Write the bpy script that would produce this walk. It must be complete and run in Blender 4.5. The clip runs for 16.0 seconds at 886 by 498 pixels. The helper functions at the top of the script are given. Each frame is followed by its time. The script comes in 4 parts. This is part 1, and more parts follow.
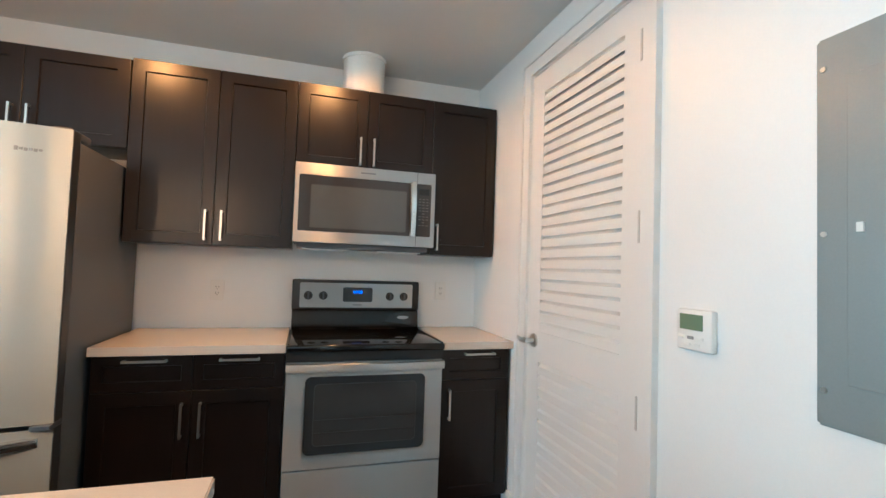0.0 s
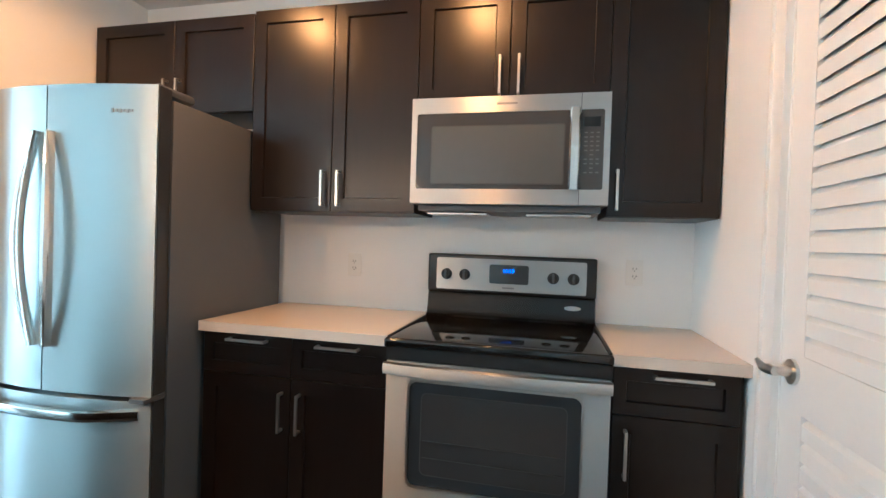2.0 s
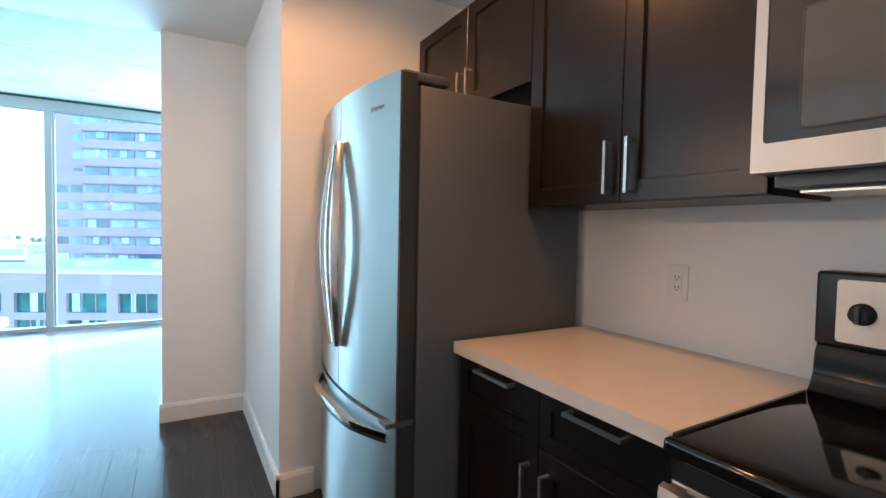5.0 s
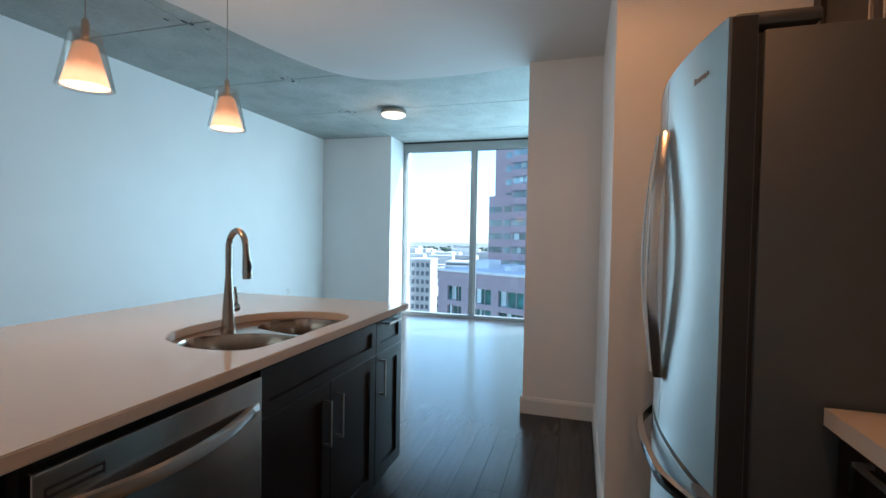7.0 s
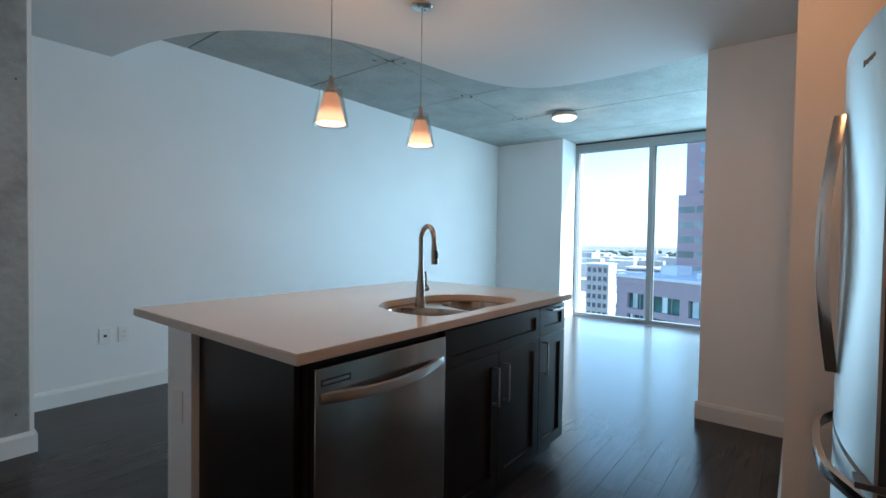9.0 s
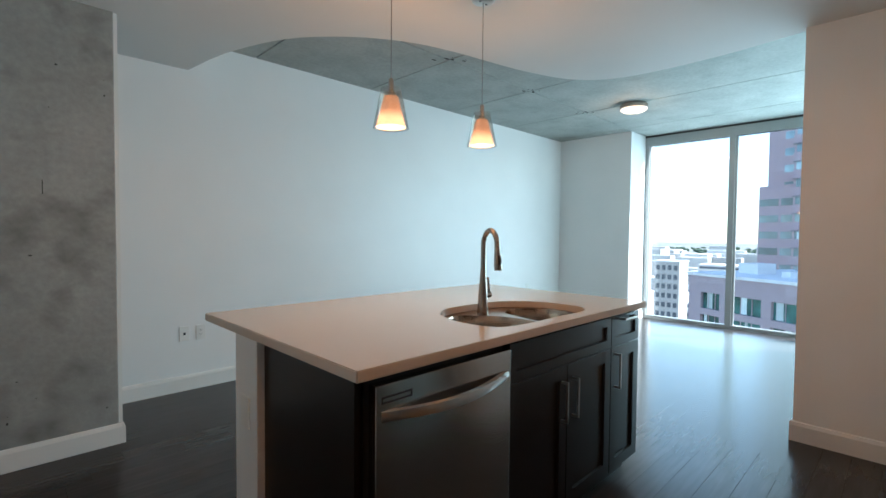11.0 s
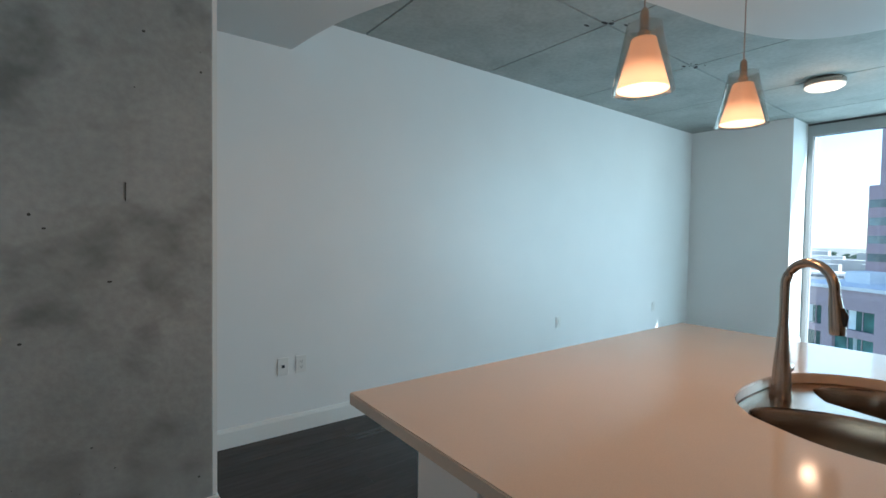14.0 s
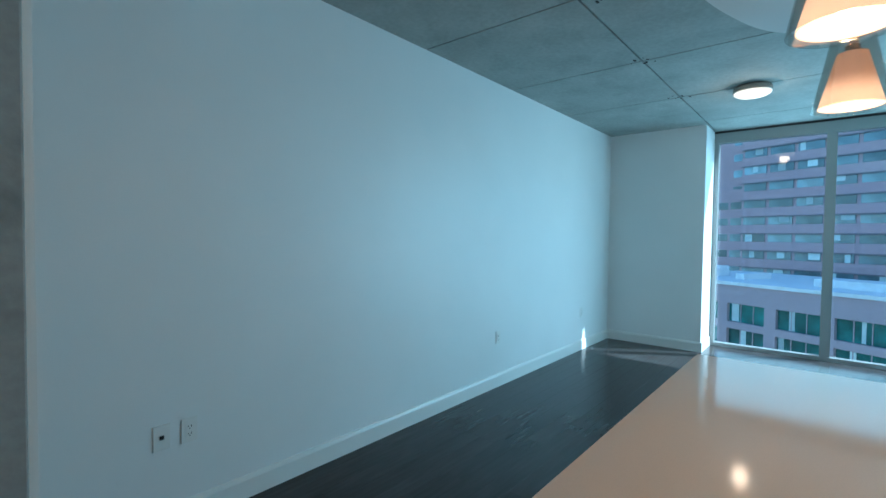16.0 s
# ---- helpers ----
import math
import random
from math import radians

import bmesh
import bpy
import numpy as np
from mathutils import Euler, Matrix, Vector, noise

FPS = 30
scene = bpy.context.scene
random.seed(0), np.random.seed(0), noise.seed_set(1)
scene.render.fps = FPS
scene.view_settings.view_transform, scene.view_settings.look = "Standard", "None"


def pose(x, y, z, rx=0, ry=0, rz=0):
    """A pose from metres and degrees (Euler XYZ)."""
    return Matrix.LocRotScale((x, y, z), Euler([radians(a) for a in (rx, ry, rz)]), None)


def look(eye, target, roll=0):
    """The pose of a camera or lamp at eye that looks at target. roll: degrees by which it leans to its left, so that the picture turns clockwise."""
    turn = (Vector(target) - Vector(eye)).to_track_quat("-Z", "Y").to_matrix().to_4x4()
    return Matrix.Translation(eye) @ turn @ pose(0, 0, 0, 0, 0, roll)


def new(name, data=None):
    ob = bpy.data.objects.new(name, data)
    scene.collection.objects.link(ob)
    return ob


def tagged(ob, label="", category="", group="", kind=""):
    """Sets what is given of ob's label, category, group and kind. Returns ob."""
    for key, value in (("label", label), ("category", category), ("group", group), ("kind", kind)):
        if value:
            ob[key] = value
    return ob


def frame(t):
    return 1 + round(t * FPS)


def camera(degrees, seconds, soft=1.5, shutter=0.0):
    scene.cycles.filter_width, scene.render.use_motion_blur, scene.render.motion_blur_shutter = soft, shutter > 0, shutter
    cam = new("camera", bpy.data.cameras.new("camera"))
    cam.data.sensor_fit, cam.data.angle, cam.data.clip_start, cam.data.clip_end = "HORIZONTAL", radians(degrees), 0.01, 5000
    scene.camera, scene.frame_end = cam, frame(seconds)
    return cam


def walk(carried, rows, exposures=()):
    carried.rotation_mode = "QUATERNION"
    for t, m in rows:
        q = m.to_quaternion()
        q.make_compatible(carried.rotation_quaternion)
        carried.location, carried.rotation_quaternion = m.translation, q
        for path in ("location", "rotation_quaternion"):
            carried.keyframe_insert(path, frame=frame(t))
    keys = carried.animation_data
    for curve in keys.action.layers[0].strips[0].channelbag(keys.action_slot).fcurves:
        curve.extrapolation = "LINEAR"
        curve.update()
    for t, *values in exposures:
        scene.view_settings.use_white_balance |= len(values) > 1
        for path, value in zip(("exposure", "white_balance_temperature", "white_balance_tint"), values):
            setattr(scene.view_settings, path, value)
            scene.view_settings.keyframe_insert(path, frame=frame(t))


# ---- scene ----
cam = camera(87.9, 16.0)
PEND_W = 1.9
SKY_W = 9.0
FILL_N = 34.0
DOWN_W = 4.8
PATH = [
    (0, (-0.004, 0.135, 1.296), (0.575, 2.047, 1.381), 1.95),
    (0.5, (0.134, 0.308, 1.286), (0.512, 2.271, 1.341), 1.85),
    (1, (0.264, 0.467, 1.284), (0.322, 2.465, 1.316), 1.85),
    (1.5, (0.359, 0.664, 1.265), (0.134, 2.651, 1.257), 1.85),
    (2, (0.486, 0.857, 1.256), (0.043, 2.806, 1.228), 1.9),
    (2.5, (0.585, 1.022, 1.264), (-0.01, 2.931, 1.202), 1.85),
    (3, (0.599, 1.154, 1.256), (-0.186, 2.992, 1.187), 1.9),
    (3.2, (0.577, 1.208, 1.258), (-0.28, 3.013, 1.187), 1.8),
    (5.3, (0.387, 1.675, 1.282), (-1.452, 2.459, 1.217), 1.2),
    (5.5, (0.336, 1.713, 1.266), (-1.561, 2.344, 1.209), 1.3),
    (6, (0.279, 1.773, 1.276), (-1.706, 2.009, 1.214), 1.1),
    (6.5, (0.288, 1.849, 1.268), (-1.704, 1.685, 1.21), 0.9),
    (7, (0.326, 1.901, 1.27), (-1.591, 1.332, 1.215), 1.0),
    (7.5, (0.393, 1.931, 1.249), (-1.423, 1.094, 1.202), 0.9),
    (8, (0.47, 1.993, 1.243), (-1.263, 0.996, 1.196), 0.8),
    (8.5, (0.525, 2.034, 1.231), (-1.133, 0.917, 1.184), 0.8),
    (9, (0.566, 2.068, 1.225), (-1.01, 0.838, 1.174), 0.9),
    (9.5, (0.584, 2.094, 1.212), (-0.92, 0.776, 1.162), 0.9),
    (9.7, (0.583, 2.1, 1.22), (-0.894, 0.753, 1.163), 0.8),
    (12, (0.439, 1.8, 1.275), (-0.897, 0.313, 1.218), 0.7),
    (12.5, (0.424, 1.646, 1.285), (-0.832, 0.091, 1.228), 0.8),
    (13, (0.434, 1.426, 1.3), (-0.769, -0.171, 1.242), 0.8),
    (13.5, (0.445, 1.233, 1.334), (-0.751, -0.369, 1.272), 0.9),
    (14, (0.397, 1.023, 1.341), (-0.805, -0.574, 1.275), 0.9),
    (14.5, (0.346, 0.848, 1.367), (-0.864, -0.743, 1.304), 0.8),
    (15, (0.28, 0.672, 1.41), (-0.961, -0.895, 1.339), 1.2),
    (15.5, (0.292, 0.485, 1.393), (-1.129, -0.921, 1.33), 0.6),
    (16, (0.194, 0.318, 1.397), (-1.337, -0.968, 1.335), 0.7),
]
EXPOSURES = [(0, 3.45, 4850, -5), (1.5, 3.65, 4750, -5), (3.2, 3.7, 4900, -3), (5.3, 2.8, 4750, 2), (5.5, 2.4, 4700, 3), (5.8, 2.05, 4600, 2), (7, 1.82, 5100, 4), (9, 1.8, 5000, 4),
             (9.7, 1.95, 5100, 4), (12, 1.98, 5800, 7), (13.4, 1.9, 5850, 8), (14.5, 1.62, 4800, -2), (16, 1.45, 4400, -11)]
walk(cam, [(t, look(eye, target, roll)) for t, eye, target, roll in PATH], EXPOSURES)

# ---- world, sun, lamps ----
world = bpy.data.worlds.new("world")
scene.world = world
world.use_nodes = True
wn = world.node_tree.nodes
wl = world.node_tree.links
sky = wn.new("ShaderNodeTexSky")
sky.sky_type = "NISHITA"
sky.sun_disc = False
SUN_EL = 43.0
SUN_TO = Vector((0.55, -0.83, 0)).normalized()      # the way that sunlight travels
sky.sun_elevation = radians(SUN_EL)
sky.sun_rotation = math.atan2(-SUN_TO.x, -SUN_TO.y)
sky.altitude = 300
sky.air_density = 1.0
sky.dust_density = 1.0
wn["Background"].inputs[1].default_value = 0.15
wl.new(sky.outputs[0], wn["Background"].inputs[0])

sun = new("sun", bpy.data.lights.new("sun", "SUN"))
sun.data.energy, sun.data.angle, sun.data.color = 4.0, radians(0.6), (1, 0.95, 0.88)
sun_way = Vector((SUN_TO.x, SUN_TO.y, -math.tan(radians(SUN_EL))))
sun.matrix_world = look((-20, 18, 30), Vector((-20, 18, 30)) + sun_way)

PENDANTS = [(-0.80, 0.33), (-1.41, 0.35)]
for px, py in PENDANTS:
    lamp = new("pendant_bulb_light", bpy.data.lights.new("pendant_bulb_light", "POINT"))
    lamp.data.energy, lamp.data.color, lamp.data.shadow_soft_size = PEND_W, (1.0, 0.47, 0.19), 0.03
    lamp.location = (px, py, 1.765)
DOWNLIGHTS = [(-0.89, 2.11), (0.10, 2.11)]
for px, py in DOWNLIGHTS:
    lamp = new("downlight_beam", bpy.data.lights.new("downlight_beam", "SPOT"))
    lamp.data.energy, lamp.data.color, lamp.data.shadow_soft_size = DOWN_W, (1.0, 0.37, 0.10), 0.05
    lamp.data.spot_size, lamp.data.spot_blend = radians(172), 0.35
    lamp.matrix_world = look((px, py, 2.510), (px, py + 0.0001, 1.0))
lamp = new("ceiling_light_glow", bpy.data.lights.new("ceiling_light_glow", "POINT"))
lamp.data.energy, lamp.data.color, lamp.data.shadow_soft_size = 1.2, (1.0, 0.55, 0.3), 0.06
lamp.location = (-4.75, -0.245, 2.62)

# skylight through the window's opening; the stronger lamp is added, unseen behind the corner
for y0, y1, watts in ((-0.75, 1.53, SKY_W), (1.56, 2.96, FILL_N)):
    win_light = new("window_fill_light", bpy.data.lights.new("window_fill_light", "AREA"))
    win_light.data.shape, win_light.data.size, win_light.data.size_y = "RECTANGLE", y1 - y0, 2.5
    win_light.data.energy, win_light.data.color = watts, (0.70, 0.945, 0.97)
    win_light.matrix_world = look((-6.60, (y0 + y1) / 2, 1.32), (-5.6, (y0 + y1) / 2, 1.32))


# ---- materials ----
def mat(name, col, rough=0.5, metal=0.0, grain=0.0, scale=40.0, stain=0.0, bump=0.0, coat=0.0, stretch=(1, 1, 1), spec=0.5, stain_scale=2.0, island=0.0, aniso=0.0):
    """A node material: a base colour with fine grain and broad stains, a relief and a gloss that varies."""
    m = bpy.data.materials.new(name)
    m.use_nodes = True
    n, l = m.node_tree.nodes, m.node_tree.links
    b = n["Principled BSDF"]
    b.inputs["Base Color"].default_value = (*col, 1)
    b.inputs["Roughness"].default_value = rough
    b.inputs["Metallic"].default_value = metal
    b.inputs["Specular IOR Level"].default_value = spec
    b.inputs["Coat Weight"].default_value = coat
    b.inputs["Coat Roughness"].default_value = rough
    b.inputs["Anisotropic"].default_value = aniso
    b.inputs["Anisotropic Rotation"].default_value = 0.25 if aniso else 0.0
    co = n.new("ShaderNodeTexCoord")
    mp = n.new("ShaderNodeMapping")
    mp.inputs["Scale"].default_value = stretch
    l.new(co.outputs["Object"], mp.inputs[0])
    fine = n.new("ShaderNodeTexNoise")
    fine.inputs["Scale"].default_value = scale
    fine.inputs["Detail"].default_value = 6
    l.new(mp.outputs[0], fine.inputs["Vector"])
    broad = n.new("ShaderNodeTexNoise")
    broad.inputs["Scale"].default_value = stain_scale
    broad.inputs["Detail"].default_value = 5
    l.new(co.outputs["Object"], broad.inputs["Vector"])
    prev = None
    for tex, amount in ((fine, grain), (broad, stain)):
        if amount:
            r = n.new("ShaderNodeMapRange")
            r.inputs[1].default_value, r.inputs[2].default_value = 0.25, 0.75
            r.inputs[3].default_value, r.inputs[4].default_value = 1 - amount, 1 + amount
            l.new(tex.outputs["Fac"], r.inputs[0])
            v = n.new("ShaderNodeVectorMath")
            v.operation = "SCALE"
            if prev is None:
                v.inputs[0].default_value = col
            else:
                l.new(prev.outputs[0], v.inputs[0])
            l.new(r.outputs[0], v.inputs["Scale"])
            prev = v
    if island:
        oi = n.new("ShaderNodeObjectInfo")
        r = n.new("ShaderNodeMapRange")
        r.inputs[3].default_value, r.inputs[4].default_value = 1 - island, 1 + island
        l.new(oi.outputs["Random"], r.inputs[0])
        v = n.new("ShaderNodeVectorMath")
        v.operation = "SCALE"
        if prev is None:
            v.inputs[0].default_value = col
        else:
            l.new(prev.outputs[0], v.inputs[0])
        l.new(r.outputs[0], v.inputs["Scale"])
        prev = v
    if prev:
        l.new(prev.outputs[0], b.inputs["Base Color"])
    if bump:
        bp = n.new("ShaderNodeBump")
        bp.inputs["Strength"].default_value = bump
        bp.inputs["Distance"].default_value = 0.004
        l.new(fine.outputs["Fac"], bp.inputs["Height"])
        l.new(bp.outputs[0], b.inputs["Normal"])
    r = n.new("ShaderNodeMapRange")
    r.inputs[1].default_value, r.inputs[2].default_value = 0.3, 0.7
    r.inputs[3].default_value, r.inputs[4].default_value = rough * 0.96, min(1, rough * 1.04)
    l.new(broad.outputs["Fac"], r.inputs[0])
    l.new(r.outputs[0], b.inputs["Roughness"])
    return m


def glow(name, col, strength):
    m = bpy.data.materials.new(name)
    m.use_nodes = True
    b = m.node_tree.nodes["Principled BSDF"]
    b.inputs["Base Color"].default_value = (*[0.15 * c for c in col], 1)
    b.inputs["Emission Color"].default_value = (*col, 1)
    b.inputs["Emission Strength"].default_value = strength
    return m


def glass(name, tint, gloss=1.0):
    """Thin clear glass: straight through, with a mirror coat that grows at a slant."""
    m = bpy.data.materials.new(name)
    m.use_nodes = True
    n, l = m.node_tree.nodes, m.node_tree.links
    t, g, x, f = (n.new("ShaderNode" + k) for k in ("BsdfTransparent", "BsdfGlossy", "MixShader", "LayerWeight"))
    p5, mr = n.new("ShaderNodeMath"), n.new("ShaderNodeMapRange")
    p5.operation = "POWER"
    p5.inputs[1].default_value = 5.0
    mr.inputs[3].default_value, mr.inputs[4].default_value = 0.04 * gloss, 0.7
    t.inputs[0].default_value = (*tint, 1)
    g.inputs["Roughness"].default_value = 0.02
    f.inputs[0].default_value = 0.5
    l.new(f.outputs["Facing"], p5.inputs[0])
    l.new(p5.outputs[0], mr.inputs[0])
    l.new(mr.outputs[0], x.inputs[0])
    l.new(t.outputs[0], x.inputs[1])
    l.new(g.outputs[0], x.inputs[2])
    l.new(x.outputs[0], n["Material Output"].inputs[0])
    return m


def concrete(name, col, dark):
    """Cast concrete: cloudy, with dark blotches, small pits and a light relief."""
    m = mat(name, col, 0.8, 0, 0.10, 30, 0.16, 0.35, stain_scale=2.3, spec=0.3)
    n, l = m.node_tree.nodes, m.node_tree.links
    b = n["Principled BSDF"]
    co = n.new("ShaderNodeTexCoord")
    blot = n.new("ShaderNodeTexNoise")
    blot.inputs["Scale"].default_value, blot.inputs["Detail"].default_value = 3.8, 4
    l.new(co.outputs["Object"], blot.inputs["Vector"])
    ramp = n.new("ShaderNodeMapRange")
    ramp.inputs[1].default_value, ramp.inputs[2].default_value = 0.53, 0.72
    l.new(blot.outputs["Fac"], ramp.inputs[0])
    half = n.new("ShaderNodeMath")
    half.operation = "MULTIPLY"
    half.inputs[1].default_value = dark
    l.new(ramp.outputs[0], half.inputs[0])
    mx = n.new("ShaderNodeMixRGB")
    mx.inputs[2].default_value = (col[0] * 0.42, col[1] * 0.42, col[2] * 0.42, 1)
    l.new(b.inputs["Base Color"].links[0].from_socket, mx.inputs[1])
    l.new(half.outputs[0], mx.inputs[0])
    l.new(mx.outputs[0], b.inputs["Base Color"])
    return m


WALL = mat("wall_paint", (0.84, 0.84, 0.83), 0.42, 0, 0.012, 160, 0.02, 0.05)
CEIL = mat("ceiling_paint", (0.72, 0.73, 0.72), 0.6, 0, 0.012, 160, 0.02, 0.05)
TRIM = mat("trim_paint", (0.80, 0.79, 0.76), 0.35, 0, 0.01, 90, 0.02, 0.03)
DOORW = mat("door_paint", (0.80, 0.79, 0.77), 0.34, 0, 0.01, 90, 0.02, 0.03)
CONC = concrete("column_concrete", (0.325, 0.332, 0.318), 0.75)
CONCC = concrete("ceiling_concrete", (0.41, 0.435, 0.415), 0.25)
FLOOR = mat("dark_plank", (0.042, 0.038, 0.037), 0.20, 0, 0.20, 26, 0.15, 0.003, stretch=(0.12, 1.6, 1), island=0.12, spec=0.22)
JOINT = mat("plank_joint", (0.006, 0.005, 0.005), 0.7)
PITS = mat("concrete_pit", (0.05, 0.05, 0.048), 0.9, 0, 0.1)
CAB = mat("espresso_cabinet", (0.0085, 0.0050, 0.0040), 0.29, 0, 0.22, 22, 0.1, 0.012, spec=0.38, stretch=(1.8, 1.8, 0.12))
CABIN = mat("cabinet_inside", (0.012, 0.009, 0.008), 0.6, 0, 0.1)
QUARTZ = mat("quartz_top", (0.62, 0.55, 0.475), 0.085, 0, 0.035, 320, 0.02, 0.004, spec=0.32)
STEELD = mat("dishwasher_steel", (0.50, 0.49, 0.475), 0.22, 1, 0.05, 160, 0.05, 0.008, stretch=(12, 0.4, 0.4), aniso=0.45)
STEEL = mat("brushed_steel", (0.60, 0.59, 0.575), 0.42, 1, 0.04, 160, 0.04, 0.004, stretch=(12, 0.4, 0.4), aniso=0.9)
STEELV = mat("brushed_steel_fridge", (0.46, 0.49, 0.485), 0.42, 1, 0.03, 160, 0.03, 0.003, stretch=(12, 12, 0.3), aniso=0.9)
# brown of the pendants' warm reflection is put into this steel's colour
SINKM = mat("warm_lit_sink_steel", (0.46, 0.37, 0.30), 0.20, 1, 0.05, 120, 0.06, 0.004, stretch=(0.4, 8, 1))
HINGE = mat("hinge_steel", (0.62, 0.61, 0.59), 0.5, 0.3, 0.02, 90, 0.03)
DOORSIDE = mat("fridge_door_side", (0.035, 0.037, 0.040), 0.4, 0, 0.05, 200, 0.05)
CORD = mat("grey_cord", (0.30, 0.30, 0.29), 0.5)
NICKEL = mat("satin_nickel", (0.62, 0.60, 0.57), 0.30, 1, 0.03, 200, 0.04)
CHROME = mat("chrome", (0.72, 0.70, 0.67), 0.14, 1, 0.02, 100, 0.03)
BRONZE = mat("faucet_nickel", (0.42, 0.36, 0.31), 0.26, 1, 0.04, 90, 0.05)
GREYSIDE = mat("fridge_side_paint", (0.105, 0.112, 0.118), 0.45, 0.15, 0.05, 320, 0.04, 0.10)
BLACK = mat("black_enamel", (0.006, 0.006, 0.0065), 0.07, 0, 0.05, 60, 0.05)
BLACKM = mat("black_plastic", (0.012, 0.012, 0.013), 0.4, 0, 0.05, 90, 0.05)
OVENG = mat("oven_glass", (0.030, 0.033, 0.037), 0.06, 0, 0.02, 30, 0.04)
SMOKE = mat("microwave_glass", (0.040, 0.040, 0.040), 0.07, 0, 0.02, 30, 0.04)
MESHG = mat("screened_glass", (0.085, 0.09, 0.088), 0.08, 0, 0.02, 30, 0.04)
RUBBER = mat("gasket", (0.03, 0.03, 0.03), 0.6)
PLASTW = mat("white_plastic", (0.82, 0.81, 0.78), 0.35, 0, 0.01, 90, 0.02)
PANELG = mat("panel_grey_paint", (0.24, 0.27, 0.275), 0.34, 0.1, 0.03, 240, 0.04, 0.05)
LCD = mat("lcd_green", (0.16, 0.23, 0.15), 0.2)
INK = mat("dark_ink", (0.02, 0.02, 0.025), 0.5)
DIMINK = mat("dim_ink", (0.11, 0.11, 0.11), 0.5)
GREYINK = mat("grey_ink", (0.28, 0.28, 0.28), 0.5)
BLUE = glow("clock_blue", (0.02, 0.16, 1.0), 0.5)
ALU = mat("window_aluminium", (0.36, 0.38, 0.375), 0.4, 0.4, 0.02, 80, 0.03)
SHADEPKT = mat("shade_pocket", (0.03, 0.03, 0.03), 0.7)
PANE = glass("window_glass", (0.88, 0.90, 0.89))
CLEAR = glass("clear_lamp_glass", (0.90, 0.89, 0.87), 3.0)
def shade_glow(name, col, low, high):
    """Lit frosted glass, brightest round the bulb near its lower rim."""
    m = glow(name, col, 1.0)
    n, l = m.node_tree.nodes, m.node_tree.links
    co, sp, mr = n.new("ShaderNodeTexCoord"), n.new("ShaderNodeSeparateXYZ"), n.new("ShaderNodeMapRange")
    mr.interpolation_type = "SMOOTHSTEP"
    mr.inputs[1].default_value, mr.inputs[2].default_value = 0.085, 0.015
    mr.inputs[3].default_value, mr.inputs[4].default_value = low, high
    l.new(co.outputs["Object"], sp.inputs[0])
    l.new(sp.outputs["Z"], mr.inputs[0])
    l.new(mr.outputs[0], n["Principled BSDF"].inputs["Emission Strength"])
    return m


FROST = shade_glow("lit_frosted_glass", (1.0, 0.45, 0.21), 0.17, 0.75)
LENS = glow("lit_downlight_lens", (1.0, 0.48, 0.17), 2.0)
BULB = glow("lit_bulb", (1.0, 0.66, 0.34), 1.2)
DISC = glow("lit_ceiling_diffuser", (1.0, 0.72, 0.50), 0.55)
DUCT = mat("duct_paint", (0.78, 0.77, 0.74), 0.45, 0, 0.02, 70, 0.03, 0.05)
TOWER = mat("tower_stone", (0.44, 0.32, 0.335), 0.7, 0, 0.05, 1.5, 0.06)
TOWERB = mat("tower_band", (0.17, 0.15, 0.17), 0.7, 0, 0.05, 1.5, 0.06)
LOWB = mat("lower_building_stone", (0.40, 0.31, 0.325), 0.7, 0, 0.05, 1.5, 0.06)
ROOFW = mat("pale_roof", (0.75, 0.74, 0.72), 0.8, 0, 0.05, 2, 0.1)
WING = mat("tower_window_glass", (0.17, 0.215, 0.235), 0.18, 0.15, 0.12, 0.9, 0.5, stain_scale=0.25, island=0.5)
WINGG = mat("green_window_glass", (0.05, 0.13, 0.12), 0.08, 0.2, 0.25, 0.5, 0.6, stain_scale=0.5, island=0.4)
BLIND = mat("window_blind", (0.55, 0.60, 0.58), 0.6, 0, 0.05, 3, 0.1, island=0.35)
CITYW = mat("pale_city_wall", (0.55, 0.52, 0.48), 0.8, 0, 0.05, 0.6, 0.1, island=0.3)
CITYD = mat("dark_city_window", (0.10, 0.11, 0.13), 0.3, 0, 0.05, 0.6, 0.1)
GROUND = mat("city_ground", (0.22, 0.22, 0.19), 0.9, 0, 0.3, 0.05, 0.4, stain_scale=0.012)
TREES = mat("far_foliage", (0.07, 0.10, 0.06), 0.9, 0, 0.3, 0.4, 0.3, stain_scale=0.05)

# ---- builders ----
ORG = {}


def box(bm, x0, y0, z0, x1, y1, z1):
    x0, x1 = min(x0, x1), max(x0, x1)
    y0, y1 = min(y0, y1), max(y0, y1)
    z0, z1 = min(z0, z1), max(z0, z1)
    v = [bm.verts.new(p) for p in ((x0, y0, z0), (x1, y0, z0), (x1, y1, z0), (x0, y1, z0), (x0, y0, z1), (x1, y0, z1), (x1, y1, z1), (x0, y1, z1))]
    for f in ((0, 3, 2, 1), (4, 5, 6, 7), (0, 1, 5, 4), (1, 2, 6, 5), (2, 3, 7, 6), (3, 0, 4, 7)):
        bm.faces.new([v[i] for i in f])
    return bm


def bx(x0, y0, z0, x1, y1, z1, r=0.0, seg=2):
    bm = box(bmesh.new(), x0, y0, z0, x1, y1, z1)
    if r:
        bmesh.ops.bevel(bm, geom=bm.edges[:], offset=r, segments=seg, profile=0.5, affect="EDGES")
    return bm


def boxes(*dims):
    bm = bmesh.new()
    for d in dims:
        box(bm, *d)
    return bm


